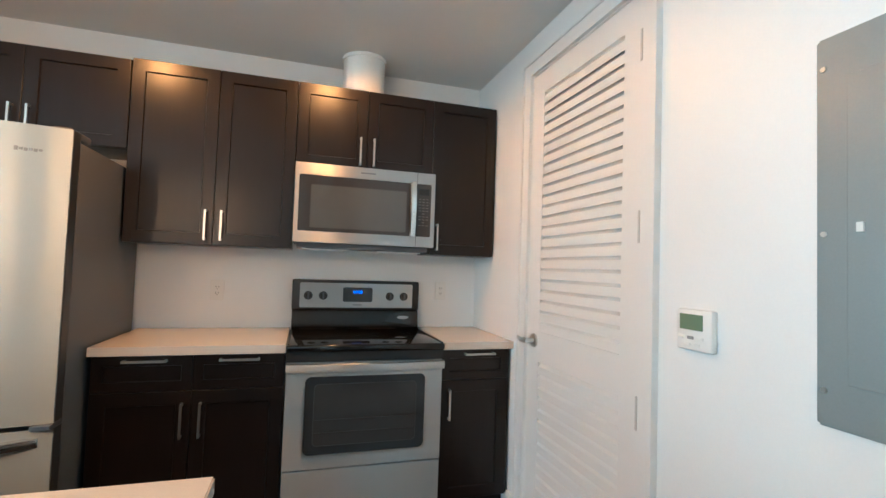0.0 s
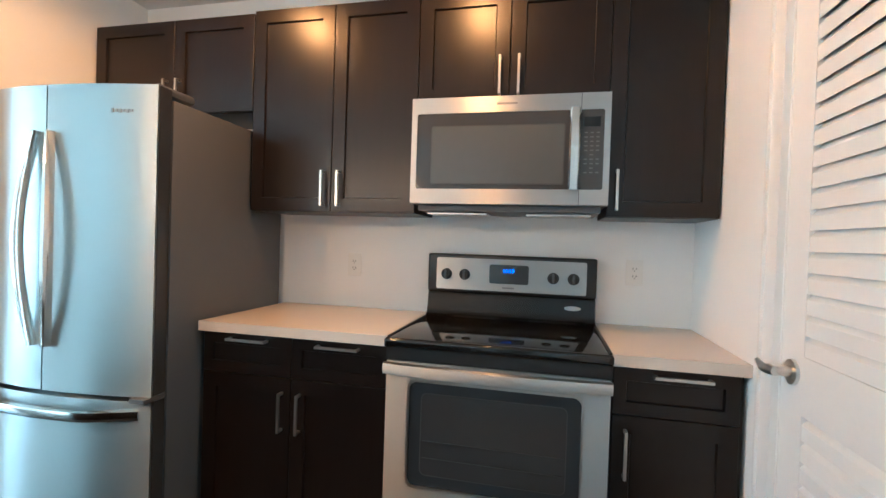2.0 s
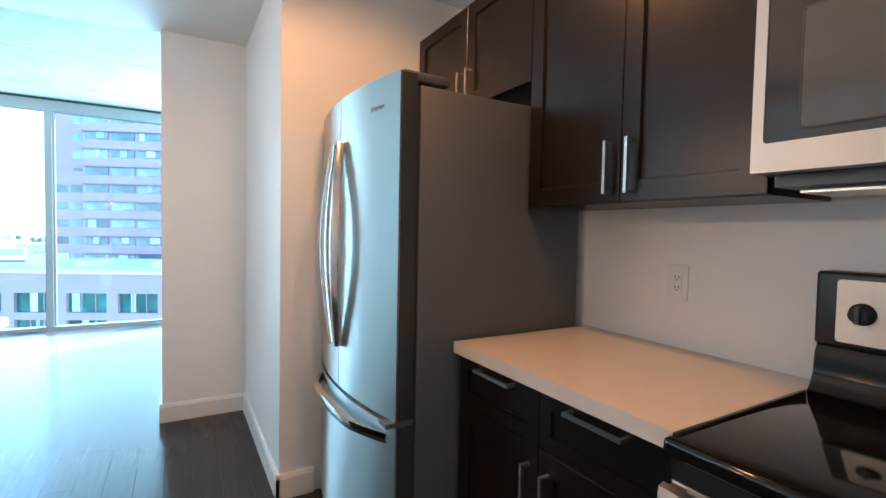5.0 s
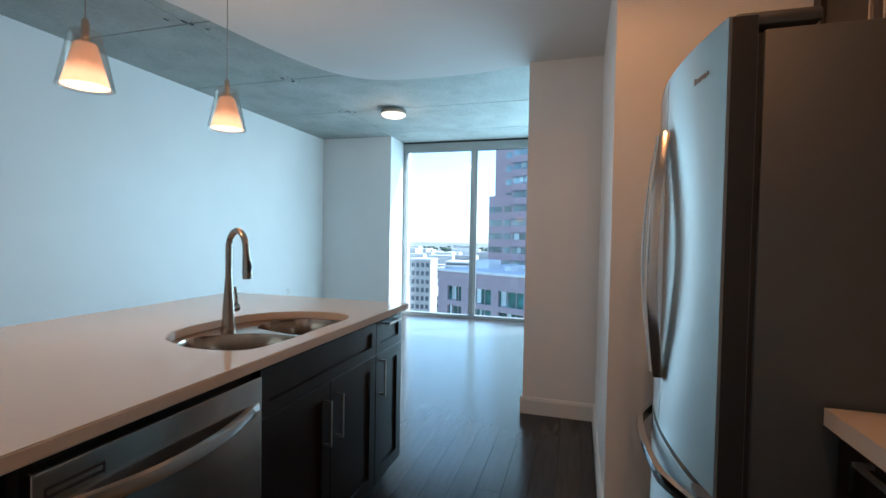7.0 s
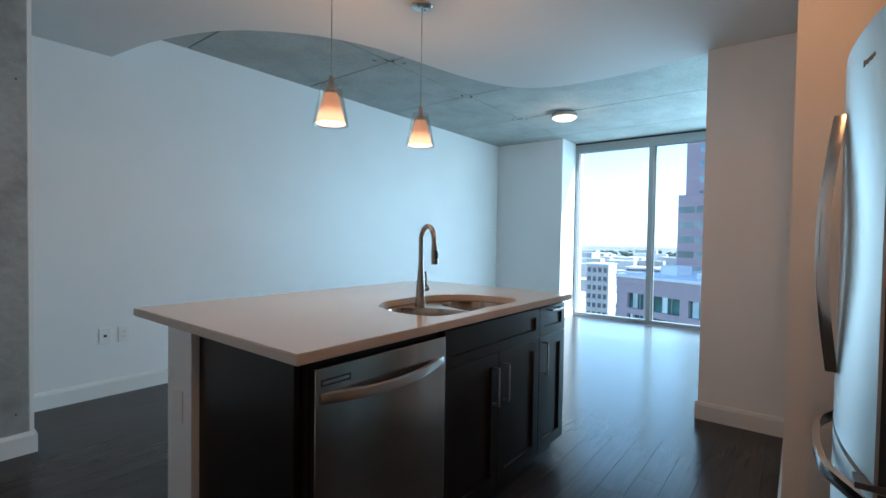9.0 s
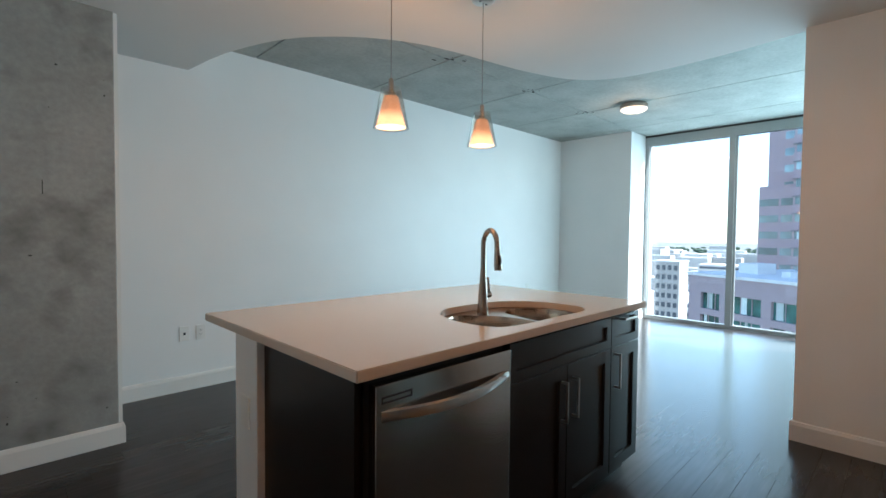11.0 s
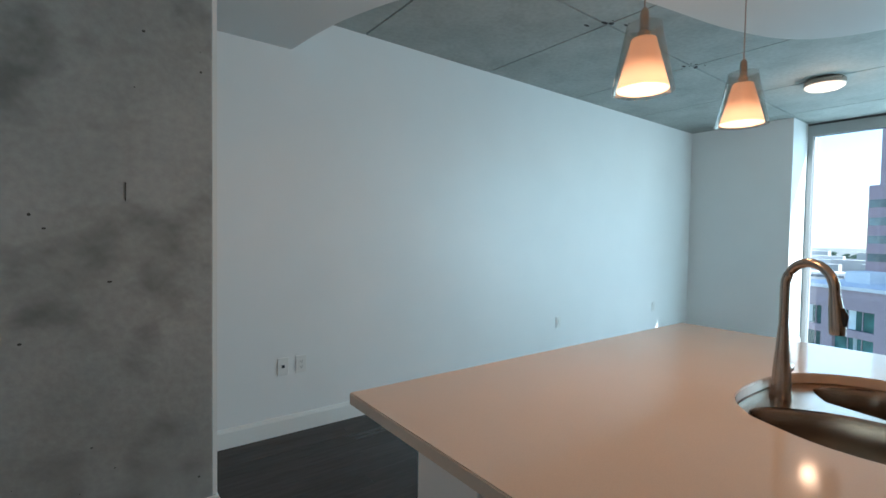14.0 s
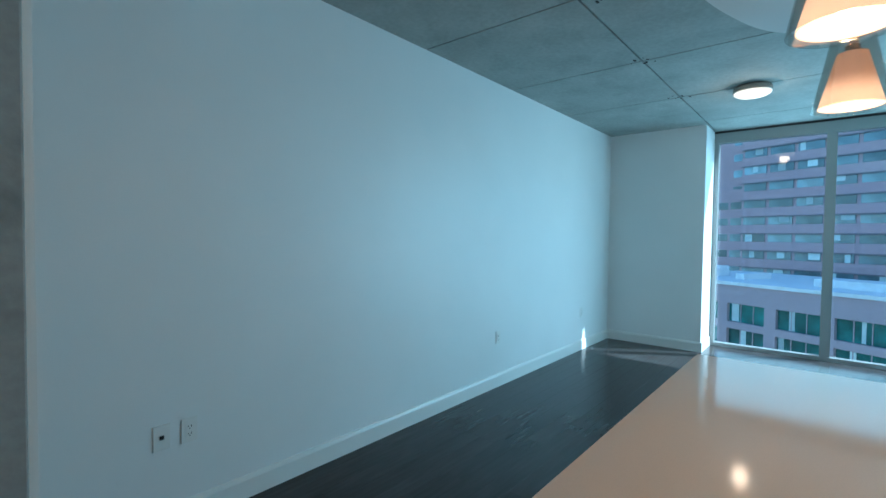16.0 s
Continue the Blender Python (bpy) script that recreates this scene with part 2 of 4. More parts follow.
def prism(outline, z0, z1, holes=()):
    """An upright solid over an outline, with holes through it."""
    bm = bmesh.new()
    for pts in (outline, *holes):
        vs = [bm.verts.new((x, y, z0)) for x, y in pts]
        for a, b in zip(vs, vs[1:] + vs[:1]):
            bm.edges.new((a, b))
    bmesh.ops.triangle_fill(bm, edges=bm.edges[:], use_beauty=True, use_dissolve=False)
    ext = bmesh.ops.extrude_face_region(bm, geom=bm.faces[:])
    bmesh.ops.translate(bm, vec=(0, 0, z1 - z0), verts=[g for g in ext["geom"] if isinstance(g, bmesh.types.BMVert)])
    bmesh.ops.recalc_face_normals(bm, faces=bm.faces[:])
    return bm


def lathe(profile, cx, cy, n=32):
    """A turned solid from (radius, height) pairs."""
    bm = bmesh.new()
    rings = [[bm.verts.new((cx + r * math.cos(2 * math.pi * i / n), cy + r * math.sin(2 * math.pi * i / n), z)) for i in range(n)] for r, z in profile]
    for a, b in zip(rings, rings[1:]):
        for i in range(n):
            bm.faces.new((a[i], a[(i + 1) % n], b[(i + 1) % n], b[i]))
    bm.faces.new(rings[0][::-1])
    bm.faces.new(rings[-1])
    bmesh.ops.recalc_face_normals(bm, faces=bm.faces[:])
    return bm


def tube(path, radii, n=16):
    """A round bar along a path, with a radius at each of its points."""
    bm = bmesh.new()
    pts = [Vector(p) for p in path]
    rings = []
    up = Vector((0.31, 0.17, 0.93)).normalized()
    for i, p in enumerate(pts):
        d = (pts[min(i + 1, len(pts) - 1)] - pts[max(i - 1, 0)]).normalized()
        a = d.cross(up if abs(d.dot(up)) < 0.95 else Vector((1, 0, 0))).normalized()
        b = d.cross(a)
        rings.append([bm.verts.new(p + radii[i] * (math.cos(2 * math.pi * k / n) * a + math.sin(2 * math.pi * k / n) * b)) for k in range(n)])
    for a, b in zip(rings, rings[1:]):
        for k in range(n):
            bm.faces.new((a[k], a[(k + 1) % n], b[(k + 1) % n], b[k]))
    bm.faces.new(rings[0][::-1])
    bm.faces.new(rings[-1])
    bmesh.ops.recalc_face_normals(bm, faces=bm.faces[:])
    return bm


def rounded(x0, y0, x1, y1, r, n=6):
    """The outline of a rectangle with round corners."""
    out = []
    for cx, cy, a0 in ((x1 - r, y1 - r, 0), (x0 + r, y1 - r, 90), (x0 + r, y0 + r, 180), (x1 - r, y0 + r, 270)):
        for i in range(n + 1):
            a = radians(a0 + 90 * i / n)
            out.append((cx + r * math.cos(a), cy + r * math.sin(a)))
    return out


def upright(bm, y):
    """Turns a solid built over a floor outline (x, z-as-y) so that it stands in the plane of the kitchen wall at y, its top towards the room."""
    for v in bm.verts:
        x, a, b = v.co
        v.co = (x, y - b, a)
    bmesh.ops.recalc_face_normals(bm, faces=bm.faces[:])
    return bm


def part(name, bm, material, parent=None, label="", smooth=False):
    """Links a bmesh in world places as one mesh object under its parent."""
    o = ORG[parent.name] if parent else Vector((0, 0, 0))
    lo = Vector((0, 0, 0))
    if bm.verts:
        xs, ys, zs = zip(*(v.co for v in bm.verts))
        lo = Vector(((min(xs) + max(xs)) / 2, (min(ys) + max(ys)) / 2, min(zs)))
    bmesh.ops.translate(bm, vec=-lo, verts=bm.verts[:])
    me = bpy.data.meshes.new(name)
    bm.to_mesh(me)
    bm.free()
    me.materials.append(material)
    if smooth:
        me.shade_smooth()
        me.set_sharp_from_angle(angle=radians(38))
    ob = new(name, me)
    ob.location = lo - o
    ORG[ob.name] = lo
    if parent:
        ob.parent = parent
    if label:
        tagged(ob, label)
    return ob


def thing(name, at, label, category, group=""):
    ob = new(name)
    ob.location = at
    ob.empty_display_size = 0.1
    ORG[ob.name] = Vector(at)
    return tagged(ob, label, category, group)


def struct(name, bm, material, label, category, smooth=False):
    return tagged(part(name, bm, material, None, "", smooth), label, category, "", "structure")


def shaker(x0, z0, x1, z1, y, s=-1, rail=0.058, t=0.02):
    """A framed door or drawer front whose face is at y and looks along s in y: four rails round a sunk panel."""
    bm = bmesh.new()
    b = y - s * t

    def ring(inset, at):
        return [bm.verts.new(p) for p in ((x0 + inset, at, z0 + inset), (x1 - inset, at, z0 + inset), (x1 - inset, at, z1 - inset), (x0 + inset, at, z1 - inset))]

    rings = [ring(0, b), ring(0, y - s * 0.0015), ring(0.0015, y), ring(rail, y), ring(rail + 0.003, y - s * 0.010)]
    for p, q in zip(rings, rings[1:]):
        for k in range(4):
            bm.faces.new((p[k], p[(k + 1) % 4], q[(k + 1) % 4], q[k]))
    bm.faces.new(rings[-1])
    bm.faces.new(rings[0][::-1])
    bmesh.ops.recalc_face_normals(bm, faces=bm.faces[:])
    return bm


def bar_pull(x0, z0, x1, z1, y, s=-1):
    """A square bar pull, upright or level, standing 3 cm off the face at y."""
    w, d = 0.0095, s * 0.032
    if abs(x1 - x0) < abs(z1 - z0):
        x = (x0 + x1) / 2
        return boxes((x - w / 2, y + d, z0, x + w / 2, y + d - s * 0.008, z1), (x - w / 2, y, z0, x + w / 2, y + d - s * 0.008, z0 + w), (x - w / 2, y, z1 - w, x + w / 2, y + d - s * 0.008, z1))
    z = (z0 + z1) / 2
    return boxes((x0, y + d, z - w / 2, x1, y + d - s * 0.008, z + w / 2), (x0, y, z - w / 2, x0 + w, y + d - s * 0.008, z + w / 2), (x1 - w, y, z - w / 2, x1, y + d - s * 0.008, z + w / 2))

# ---- the large structure ----
NORTH, EAST, SOUTH = 3.04, 1.105, -2.0
LOW, HIGH = 2.522, 2.76           # plaster soffit, bare concrete slab
GLASS_X = -6.67
AL = -1.775                      # side of the fridge recess
FAC = 2.03                       # wall beside the recess
JX, JY = -3.02, 1.53             # the corner that stands into the room

floor = struct("floor", bx(-6.95, -2.2, -0.12, 1.4, 3.2, -0.012), JOINT, "dark espresso wood plank floor, satin finish", "floor")
struct("wall_north", bx(AL, NORTH, -0.01, EAST + 0.15, NORTH + 0.15, 2.95), WALL, "white painted kitchen wall behind the cabinets", "wall")
# the east wall has an opening for the closet door
D0, D1, DTOP = 1.446, 2.250, 2.30
struct("wall_east", boxes((EAST, -1.6, -0.01, EAST + 0.13, D0 - 0.02, 2.95), (EAST, D1 + 0.02, -0.01, EAST + 0.13, NORTH, 2.95), (EAST, D0 - 0.02, DTOP + 0.02, EAST + 0.13, D1 + 0.02, 2.95)), WALL, "white painted wall with a louvered closet door", "wall")
# unseen box behind the door, closed so no light leaks through the louvers
struct("wall_closet", boxes((EAST + 0.75, D0 - 0.3, -0.01, EAST + 0.85, D1 + 0.3, 2.95), (EAST + 0.13, D0 - 0.3, -0.01, EAST + 0.75, D0 - 0.2, 2.95), (EAST + 0.13, D1 + 0.2, -0.01, EAST + 0.75, D1 + 0.3, 2.95), (EAST + 0.131, D0 - 0.2, 2.6, EAST + 0.75, D1 + 0.2, 2.7), (EAST + 0.131, D0 - 0.2, -0.06, EAST + 0.75, D1 + 0.2, 0.0)), WALL, "plain unseen closet box, added to keep light out of the louvers", "wall")
struct("wall_recess", bx(JX - 0.0, FAC, -0.01, AL, NORTH + 0.15, 2.95), WALL, "white painted wall beside the refrigerator recess", "wall")
struct("wall_corner", bx(JX - 0.34, JY, -0.01, JX - 0.001, NORTH, 2.95), WALL, "white painted wall corner standing into the room", "wall")
# unseen wall that closes the room behind the added window pane
struct("wall_unseen_north", bx(-6.95, NORTH, -0.01, JX - 0.001, NORTH + 0.15, 2.95), WALL, "plain white painted wall beyond the corner, added and unseen", "wall")
struct("wall_south", bx(-6.95, SOUTH - 0.15, -0.01, 1.4, SOUTH, 2.95), WALL, "long plain white painted living room wall", "wall")
struct("wall_pier", bx(-6.95, SOUTH, -0.01, -6.11, -0.85, 2.95), WALL, "white painted pier beside the window", "wall")
struct("wall_entry", bx(0.705, SOUTH, -0.01, EAST + 0.13, -1.245, 2.95), WALL, "white painted wall beside the concrete column", "wall")
struct("wall_window_head", bx(-6.735, -0.85, 2.762, -6.62, NORTH, 2.95), WALL, "white painted strip above the window", "wall")

# the slab: formwork panels with open joints and small pits
joints_x = [-5.90, -4.73, -3.55, -2.345, -1.15, 0.05]
joints_y = [-0.83]
cells = bmesh.new()
xs, ys = [-6.74] + joints_x + [1.4], [-2.2] + joints_y + [3.2]
for a, b in zip(xs, xs[1:]):
    for c, d in zip(ys, ys[1:]):
        box(cells, a + 0.007, c + 0.007, HIGH, b - 0.007, d - 0.007, HIGH + 0.1)
rnd = random.Random(4)
struct("ceiling_slab", cells, CONCC, "bare grey concrete ceiling with formwork joints", "ceiling")
tagged(part("ceiling_joint", bx(-6.74, -2.2, HIGH + 0.02, 1.4, 3.2, HIGH + 0.14), JOINT), "dark recessed joints of the concrete ceiling", "ceiling", "", "structure")
pits = bmesh.new()
for jx in joints_x[1:5]:
    for k in range(9):
        px, py, r = jx + rnd.gauss(0.0, 0.05), joints_y[0] + rnd.gauss(0.0, 0.06), rnd.uniform(0.004, 0.014)
        bmesh.ops.create_circle(pits, cap_ends=True, segments=7, radius=r, matrix=Matrix.Translation((px, py, HIGH - 0.002)) @ Matrix.Diagonal((rnd.uniform(1, 2.4), 1, 1, 1)))
tagged(part("ceiling_pits", pits, PITS), "small dark pits in the concrete ceiling", "ceiling pits", "", "stuff")

# the lower plaster ceiling ends in an S-shaped edge
def bend(points, n=10):
    """A smooth line through a few points."""
    out = []
    p = [points[0]] + points + [points[-1]]
    for i in range(1, len(p) - 2):
        for k in range(n):
            t = k / n
            q = [0.5 * (2 * p[i][j] + (p[i + 1][j] - p[i - 1][j]) * t + (2 * p[i - 1][j] - 5 * p[i][j] + 4 * p[i + 1][j] - p[i + 2][j]) * t * t + (3 * p[i][j] - p[i - 1][j] - 3 * p[i + 1][j] + p[i + 2][j]) * t ** 3) for j in (0, 1)]
            out.append(tuple(q))
    out.append(points[-1])
    return out


edge = bend([(-0.62, SOUTH), (-0.72, -1.36), (-0.98, -0.76), (-1.53, -0.335), (-2.46, -0.125), (-2.92, 0.07), (-3.13, 0.40), (-3.16, 1.0), (JX - 0.06, JY)])
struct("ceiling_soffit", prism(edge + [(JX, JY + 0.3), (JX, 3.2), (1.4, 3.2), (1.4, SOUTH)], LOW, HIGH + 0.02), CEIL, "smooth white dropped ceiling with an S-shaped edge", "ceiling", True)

# column
col = struct("column", bx(-0.02, SOUTH, -0.01, 0.70, -1.262, 2.95, 0.006), CONC, "bare grey concrete column with stains and pits", "column")
cp = bmesh.new()
for k in range(16):
    px, pz, r = rnd.uniform(0.02, 0.68), rnd.uniform(0.15, 2.4), rnd.uniform(0.002, 0.007)
    bmesh.ops.create_uvsphere(cp, u_segments=8, v_segments=5, radius=r, matrix=Matrix.Translation((px, -1.2625, pz)) @ Matrix.Diagonal((rnd.uniform(0.8, 1.8), 0.25, rnd.uniform(0.7, 1.2), 1)))
box(cp, 0.302, -1.264, 1.455, 0.306, -1.2595, 1.53)
part("pit", cp, PITS, col, "small dark pits and a slot")
part("edge_strip", boxes((-0.034, -1.30, 0.12, -0.02, -1.268, 2.52), (-0.04, -1.33, 0.12, -0.034, -1.275, 2.52)), TRIM, col, "rough white caulked edge strip")


def skirting(name, runs):
    """Baseboard 12 cm high with a sloped top, along straight runs (x0, y0, x1, y1, way it looks)."""
    bm = bmesh.new()
    for x0, y0, x1, y1, nx, ny in runs:
        prof = ((0, 0), (0.016, 0), (0.016, 0.098), (0.009, 0.118), (0, 0.12))
        a = [bm.verts.new((x0 + nx * p, y0 + ny * p, z)) for p, z in prof]
        b = [bm.verts.new((x1 + nx * p, y1 + ny * p, z)) for p, z in prof]
        for i in range(5):
            bm.faces.new((a[i], a[(i + 1) % 5], b[(i + 1) % 5], b[i]))
        bm.faces.new(a)
        bm.faces.new(b[::-1])
    bmesh.ops.recalc_face_normals(bm, faces=bm.faces[:])
    return struct(name, bm, TRIM, "white painted wooden baseboard", "baseboard")


skirting("baseboard_1", [(-6.11, SOUTH, -0.02, SOUTH, 0, 1)])
skirting("baseboard_2", [(-6.11, SOUTH + 0.016, -6.11, -0.834, 1, 0), (-6.11, -0.85, -6.6, -0.85, 0, 1)])
skirting("baseboard_3", [(-0.034, -1.262, 0.69, -1.262, 0, 1), (-0.034, SOUTH + 0.016, -0.034, -1.246, -1, 0)])
skirting("baseboard_4", [(JX, JY - 0.016, JX, FAC - 0.016, 1, 0), (JX, FAC, AL + 0.016, FAC, 0, -1), (AL, FAC - 0.016, AL, 2.19, 1, 0), (JX - 0.34, JY, JX, JY, 0, -1)])
skirting("baseboard_5", [(EAST, D1 + 0.075, EAST, 2.44, -1, 0), (EAST, -1.245, EAST, D0 - 0.075, -1, 0)])
skirting("baseboard_6", [(0.71, -1.245, EAST - 0.016, -1.245, 0, 1)])

# window; north of the corner it is unseen, added to light the room
win = tagged(thing("window_1", (GLASS_X, 0.34, 0), "floor-to-ceiling aluminium window with two large panes and an added unseen third", "window"), kind="structure")
part("window_frame", boxes((GLASS_X - 0.06, -0.85, 2.61, GLASS_X + 0.05, NORTH, 2.735), (GLASS_X - 0.06, -0.85, -0.01, GLASS_X + 0.04, NORTH, 0.045),
                           (GLASS_X - 0.06, -0.85, 0.045, GLASS_X + 0.04, -0.80, 2.61), (GLASS_X - 0.06, NORTH - 0.05, 0.045, GLASS_X + 0.04, NORTH, 2.61)), ALU, win)
MULLIONS = (0.30, 1.62)
for my in MULLIONS:
    part("mullion", boxes((GLASS_X - 0.06, my - 0.035, 0.045, GLASS_X + 0.045, my + 0.035, 2.61), (GLASS_X - 0.03, my + 0.035, 0.045, GLASS_X + 0.02, my + 0.06, 2.61)), ALU, win)
part("shade_pocket", bx(GLASS_X - 0.05, -0.85, 2.735, GLASS_X + 0.06, NORTH, 2.76), SHADEPKT, win, "dark slot for a roller shade")
for y0, y1 in ((-0.80, 0.265), (0.36, 1.585), (1.68, NORTH - 0.05)):
    p = part("pane", bx(GLASS_X - 0.004, y0, 0.045, GLASS_X + 0.004, y1, 2.61), PANE, win)
    p.visible_shadow = False

# ---- closet door ----
door = tagged(thing("door_1", (EAST, (D0 + D1) / 2, 0), "closed white louvered closet door with a lever handle", "door"), kind="structure")
fx = EAST - 0.002
part("casing", boxes((EAST - 0.018, D0 - 0.075, 0, EAST, D0 - 0.012, DTOP + 0.012), (EAST - 0.018, D1 + 0.012, 0, EAST, D1 + 0.075, DTOP + 0.012), (EAST - 0.018, D0 - 0.075, DTOP + 0.012, EAST, D1 + 0.075, DTOP + 0.075),
                     (EAST - 0.026, D0 - 0.085, 0, EAST, D0 - 0.075, DTOP + 0.085), (EAST - 0.026, D1 + 0.075, 0, EAST, D1 + 0.085, DTOP + 0.085), (EAST - 0.026, D0 - 0.075, DTOP + 0.075, EAST, D1 + 0.075, DTOP + 0.085),
                     (EAST, D0 - 0.018, 0, EAST + 0.12, D0 - 0.004, DTOP + 0.004), (EAST, D1 + 0.004, 0, EAST + 0.12, D1 + 0.018, DTOP + 0.004), (EAST, D0 - 0.018, DTOP + 0.004, EAST + 0.12, D1 + 0.018, DTOP + 0.018)), DOORW, door)
LV = ((1.005, 2.19), (0.17, 0.86))
leaf = part("door_leaf", boxes((EAST, D0, 0.01, EAST + 0.036, D0 + 0.105, DTOP), (EAST, D1 - 0.105, 0.01, EAST + 0.036, D1, DTOP),
                               (EAST, D0 + 0.105, LV[0][1], EAST + 0.036, D1 - 0.105, DTOP), (EAST, D0 + 0.105, LV[1][1], EAST + 0.036, D1 - 0.105, LV[0][0]),
                               (EAST, D0 + 0.105, 0.01, EAST + 0.036, D1 - 0.105, LV[1][0])), DOORW, door)
slat = bmesh.new()
ya, yb = D0 + 0.105, D1 - 0.105
sv = [slat.verts.new((x, y, z)) for y in (ya, yb) for x, z in ((0.002, 0.0), (0.034, 0.042), (0.034, 0.074), (0.002, 0.036))]
for f in ((0, 1, 5, 4), (1, 2, 6, 5), (2, 3, 7, 6), (3, 0, 4, 7), (0, 3, 2, 1), (4, 5, 6, 7)):
    slat.faces.new([sv[i] for i in f])
bmesh.ops.recalc_face_normals(slat, faces=slat.faces[:])
slat_mesh = None
for z0, z1 in LV:
    n = round((z1 - z0) / 0.0515)
    for k in range(n):
        z = z0 + 0.001 + k * (z1 - z0 - 0.006) / n
        if slat_mesh is None:
            s = part("slat", slat, DOORW, leaf)
            slat_mesh = s.data
        else:
            s = new("slat", slat_mesh)
            s.parent = leaf
        s.location = Vector((EAST + 0.018, (ya + yb) / 2, z)) - ORG[leaf.name]
for z in (0.83, 1.462, 2.10):
    part("hinge", boxes((EAST - 0.012, D0 - 0.012, z - 0.05, EAST, D0 + 0.006, z + 0.05), (EAST - 0.016, D0 - 0.006, z - 0.056, EAST - 0.012, D0 + 0.002, z + 0.056)), HINGE, door)
HY, HZ = D1 - 0.06, 0.958
knob = part("door_handle", tube([(EAST, HY, HZ), (EAST - 0.008, HY, HZ), (EAST - 0.009, HY, HZ), (EAST - 0.045, HY, HZ)], [0.033, 0.032, 0.014, 0.012], 20), NICKEL, door, "satin nickel lever handle", True)
part("lever", tube([(EAST - 0.045, HY - 0.012, HZ), (EAST - 0.05, HY + 0.01, HZ), (EAST - 0.052, HY + 0.04, HZ - 0.004), (EAST - 0.05, HY + 0.078, HZ + 0.006)], [0.012, 0.014, 0.011, 0.008], 14), NICKEL, knob, "", True)

# ---- kitchen: wall cabinets ----
UF = 2.725                        # face of the wall cabinets
UB, UT = 1.375, 2.288


def wall_cabinet(x0, x1, z0, z1, doors, label, depth_back=NORTH):
    ob = thing("wall_cabinet", ((x0 + x1) / 2, (UF + NORTH) / 2, z0), label, "cabinet", "espresso wall cabinets")
    body = part("body", bx(x0 + 0.001, UF + 0.021, z0, x1 - 0.001, depth_back - 0.001, z1), CAB, ob)
    for a, b, hx in doors:
        d = part("cabinet_door", shaker(a + 0.0015, z0 + 0.002, b - 0.0015, z1 - 0.002, UF), CAB, ob)
        part("handle", bar_pull(hx - 0.006, z0 + 0.025, hx + 0.006, z0 + 0.025 + HL, UF), NICKEL, d, "satin nickel bar pull")
    return ob


HL = 0.155
wall_cabinet(-0.855, -0.068, UB, UT, [(-0.855, -0.455, -0.49), (-0.455, -0.068, -0.415)], "tall dark espresso wall cabinet with two closed shaker doors")
wall_cabinet(-0.068, 0.70, 1.832, UT, [(-0.068, 0.313, 0.275), (0.313, 0.70, 0.35)], "short dark espresso wall cabinet above the microwave")
wall_cabinet(0.70, 1.098, UB, UT, [(0.70, 1.098, 0.735)], "single-door dark espresso wall cabinet beside the microwave")
HL = 0.135
wall_cabinet(-1.770, -0.855, 1.83, UT - 0.01, [(-1.755, -1.29, -1.325), (-1.29, -0.857, -1.255)], "short dark espresso wall cabinet above the refrigerator")
duct = thing("vent_duct", (0.295, 2.87, UT), "round white painted vent duct on the wall cabinets", "duct")
part("pipe", lathe([(0.122, UT), (0.122, LOW - 0.002)], 0.295, 2.87, 40), DUCT, duct, "", True)
part("collar", lathe([(0.130, LOW - 0.02), (0.130, LOW - 0.001)], 0.295, 2.87, 40), DUCT, duct, "", True)
vent = thing("ceiling_vent", (-0.18, 2.0, LOW), "small white ceiling air vent", "vent")
part("frame", boxes((-0.30, 1.93, LOW - 0.008, -0.06, 1.945, LOW), (-0.30, 2.055, LOW - 0.008, -0.06, 2.07, LOW), (-0.30, 1.945, LOW - 0.008, -0.285, 2.055, LOW), (-0.075, 1.945, LOW - 0.008, -0.06, 2.055, LOW)), CEIL, vent)
for k in range(6):
    part("vent_slat", bx(-0.285, 1.950 + k * 0.0175, LOW - 0.007, -0.075, 1.960 + k * 0.0175, LOW - 0.001), GREYINK, vent)

# ---- base cabinets and worktops ----
BF = 2.440                       # face of the base cabinets
WF = 2.416                       # front of the worktop
ZT = 0.915


def base_cabinet(x0, x1, y, s, back, units, label, group="espresso base cabinets", zt=0.876):
    """Base cabinet: body over a sunk toe kick, with (drawer or door) fronts and their pulls."""
    ob = thing("base_cabinet", ((x0 + x1) / 2, (y + back) / 2, 0), label, "cabinet", group)
    part("body", boxes((x0 + 0.001, y - s * 0.021, 0.10, x1 - 0.001, back, zt), (x0 + 0.001, y - s * 0.075, 0.0, x1 - 0.001, back, 0.10)), CAB, ob)
    for kind, a, b, z0, z1, pull in units:
        d = part(kind, shaker(a + 0.0015, z0 + 0.0015, b - 0.0015, z1 - 0.0015, y, s, 0.058 if z1 - z0 > 0.3 else 0.042), CAB, ob)
        if pull:
            part("handle", bar_pull(*pull, y, s), NICKEL, d, "satin nickel bar pull")
    return ob


DRW = 0.715
base_cabinet(-0.845, -0.066, BF, -1, NORTH - 0.002, [
    ("drawer_front", -0.845, -0.455, DRW, 0.872, (-0.725, 0.845, -0.555, 0.857)), ("drawer_front", -0.455, -0.066, DRW, 0.872, (-0.345, 0.845, -0.175, 0.857)),
    ("cabinet_door", -0.845, -0.455, 0.10, DRW, (-0.495, 0.512, -0.483, 0.662)), ("cabinet_door", -0.455, -0.066, 0.10, DRW, (-0.42, 0.512, -0.408, 0.662))], "dark espresso base cabinet with two drawers and two doors")
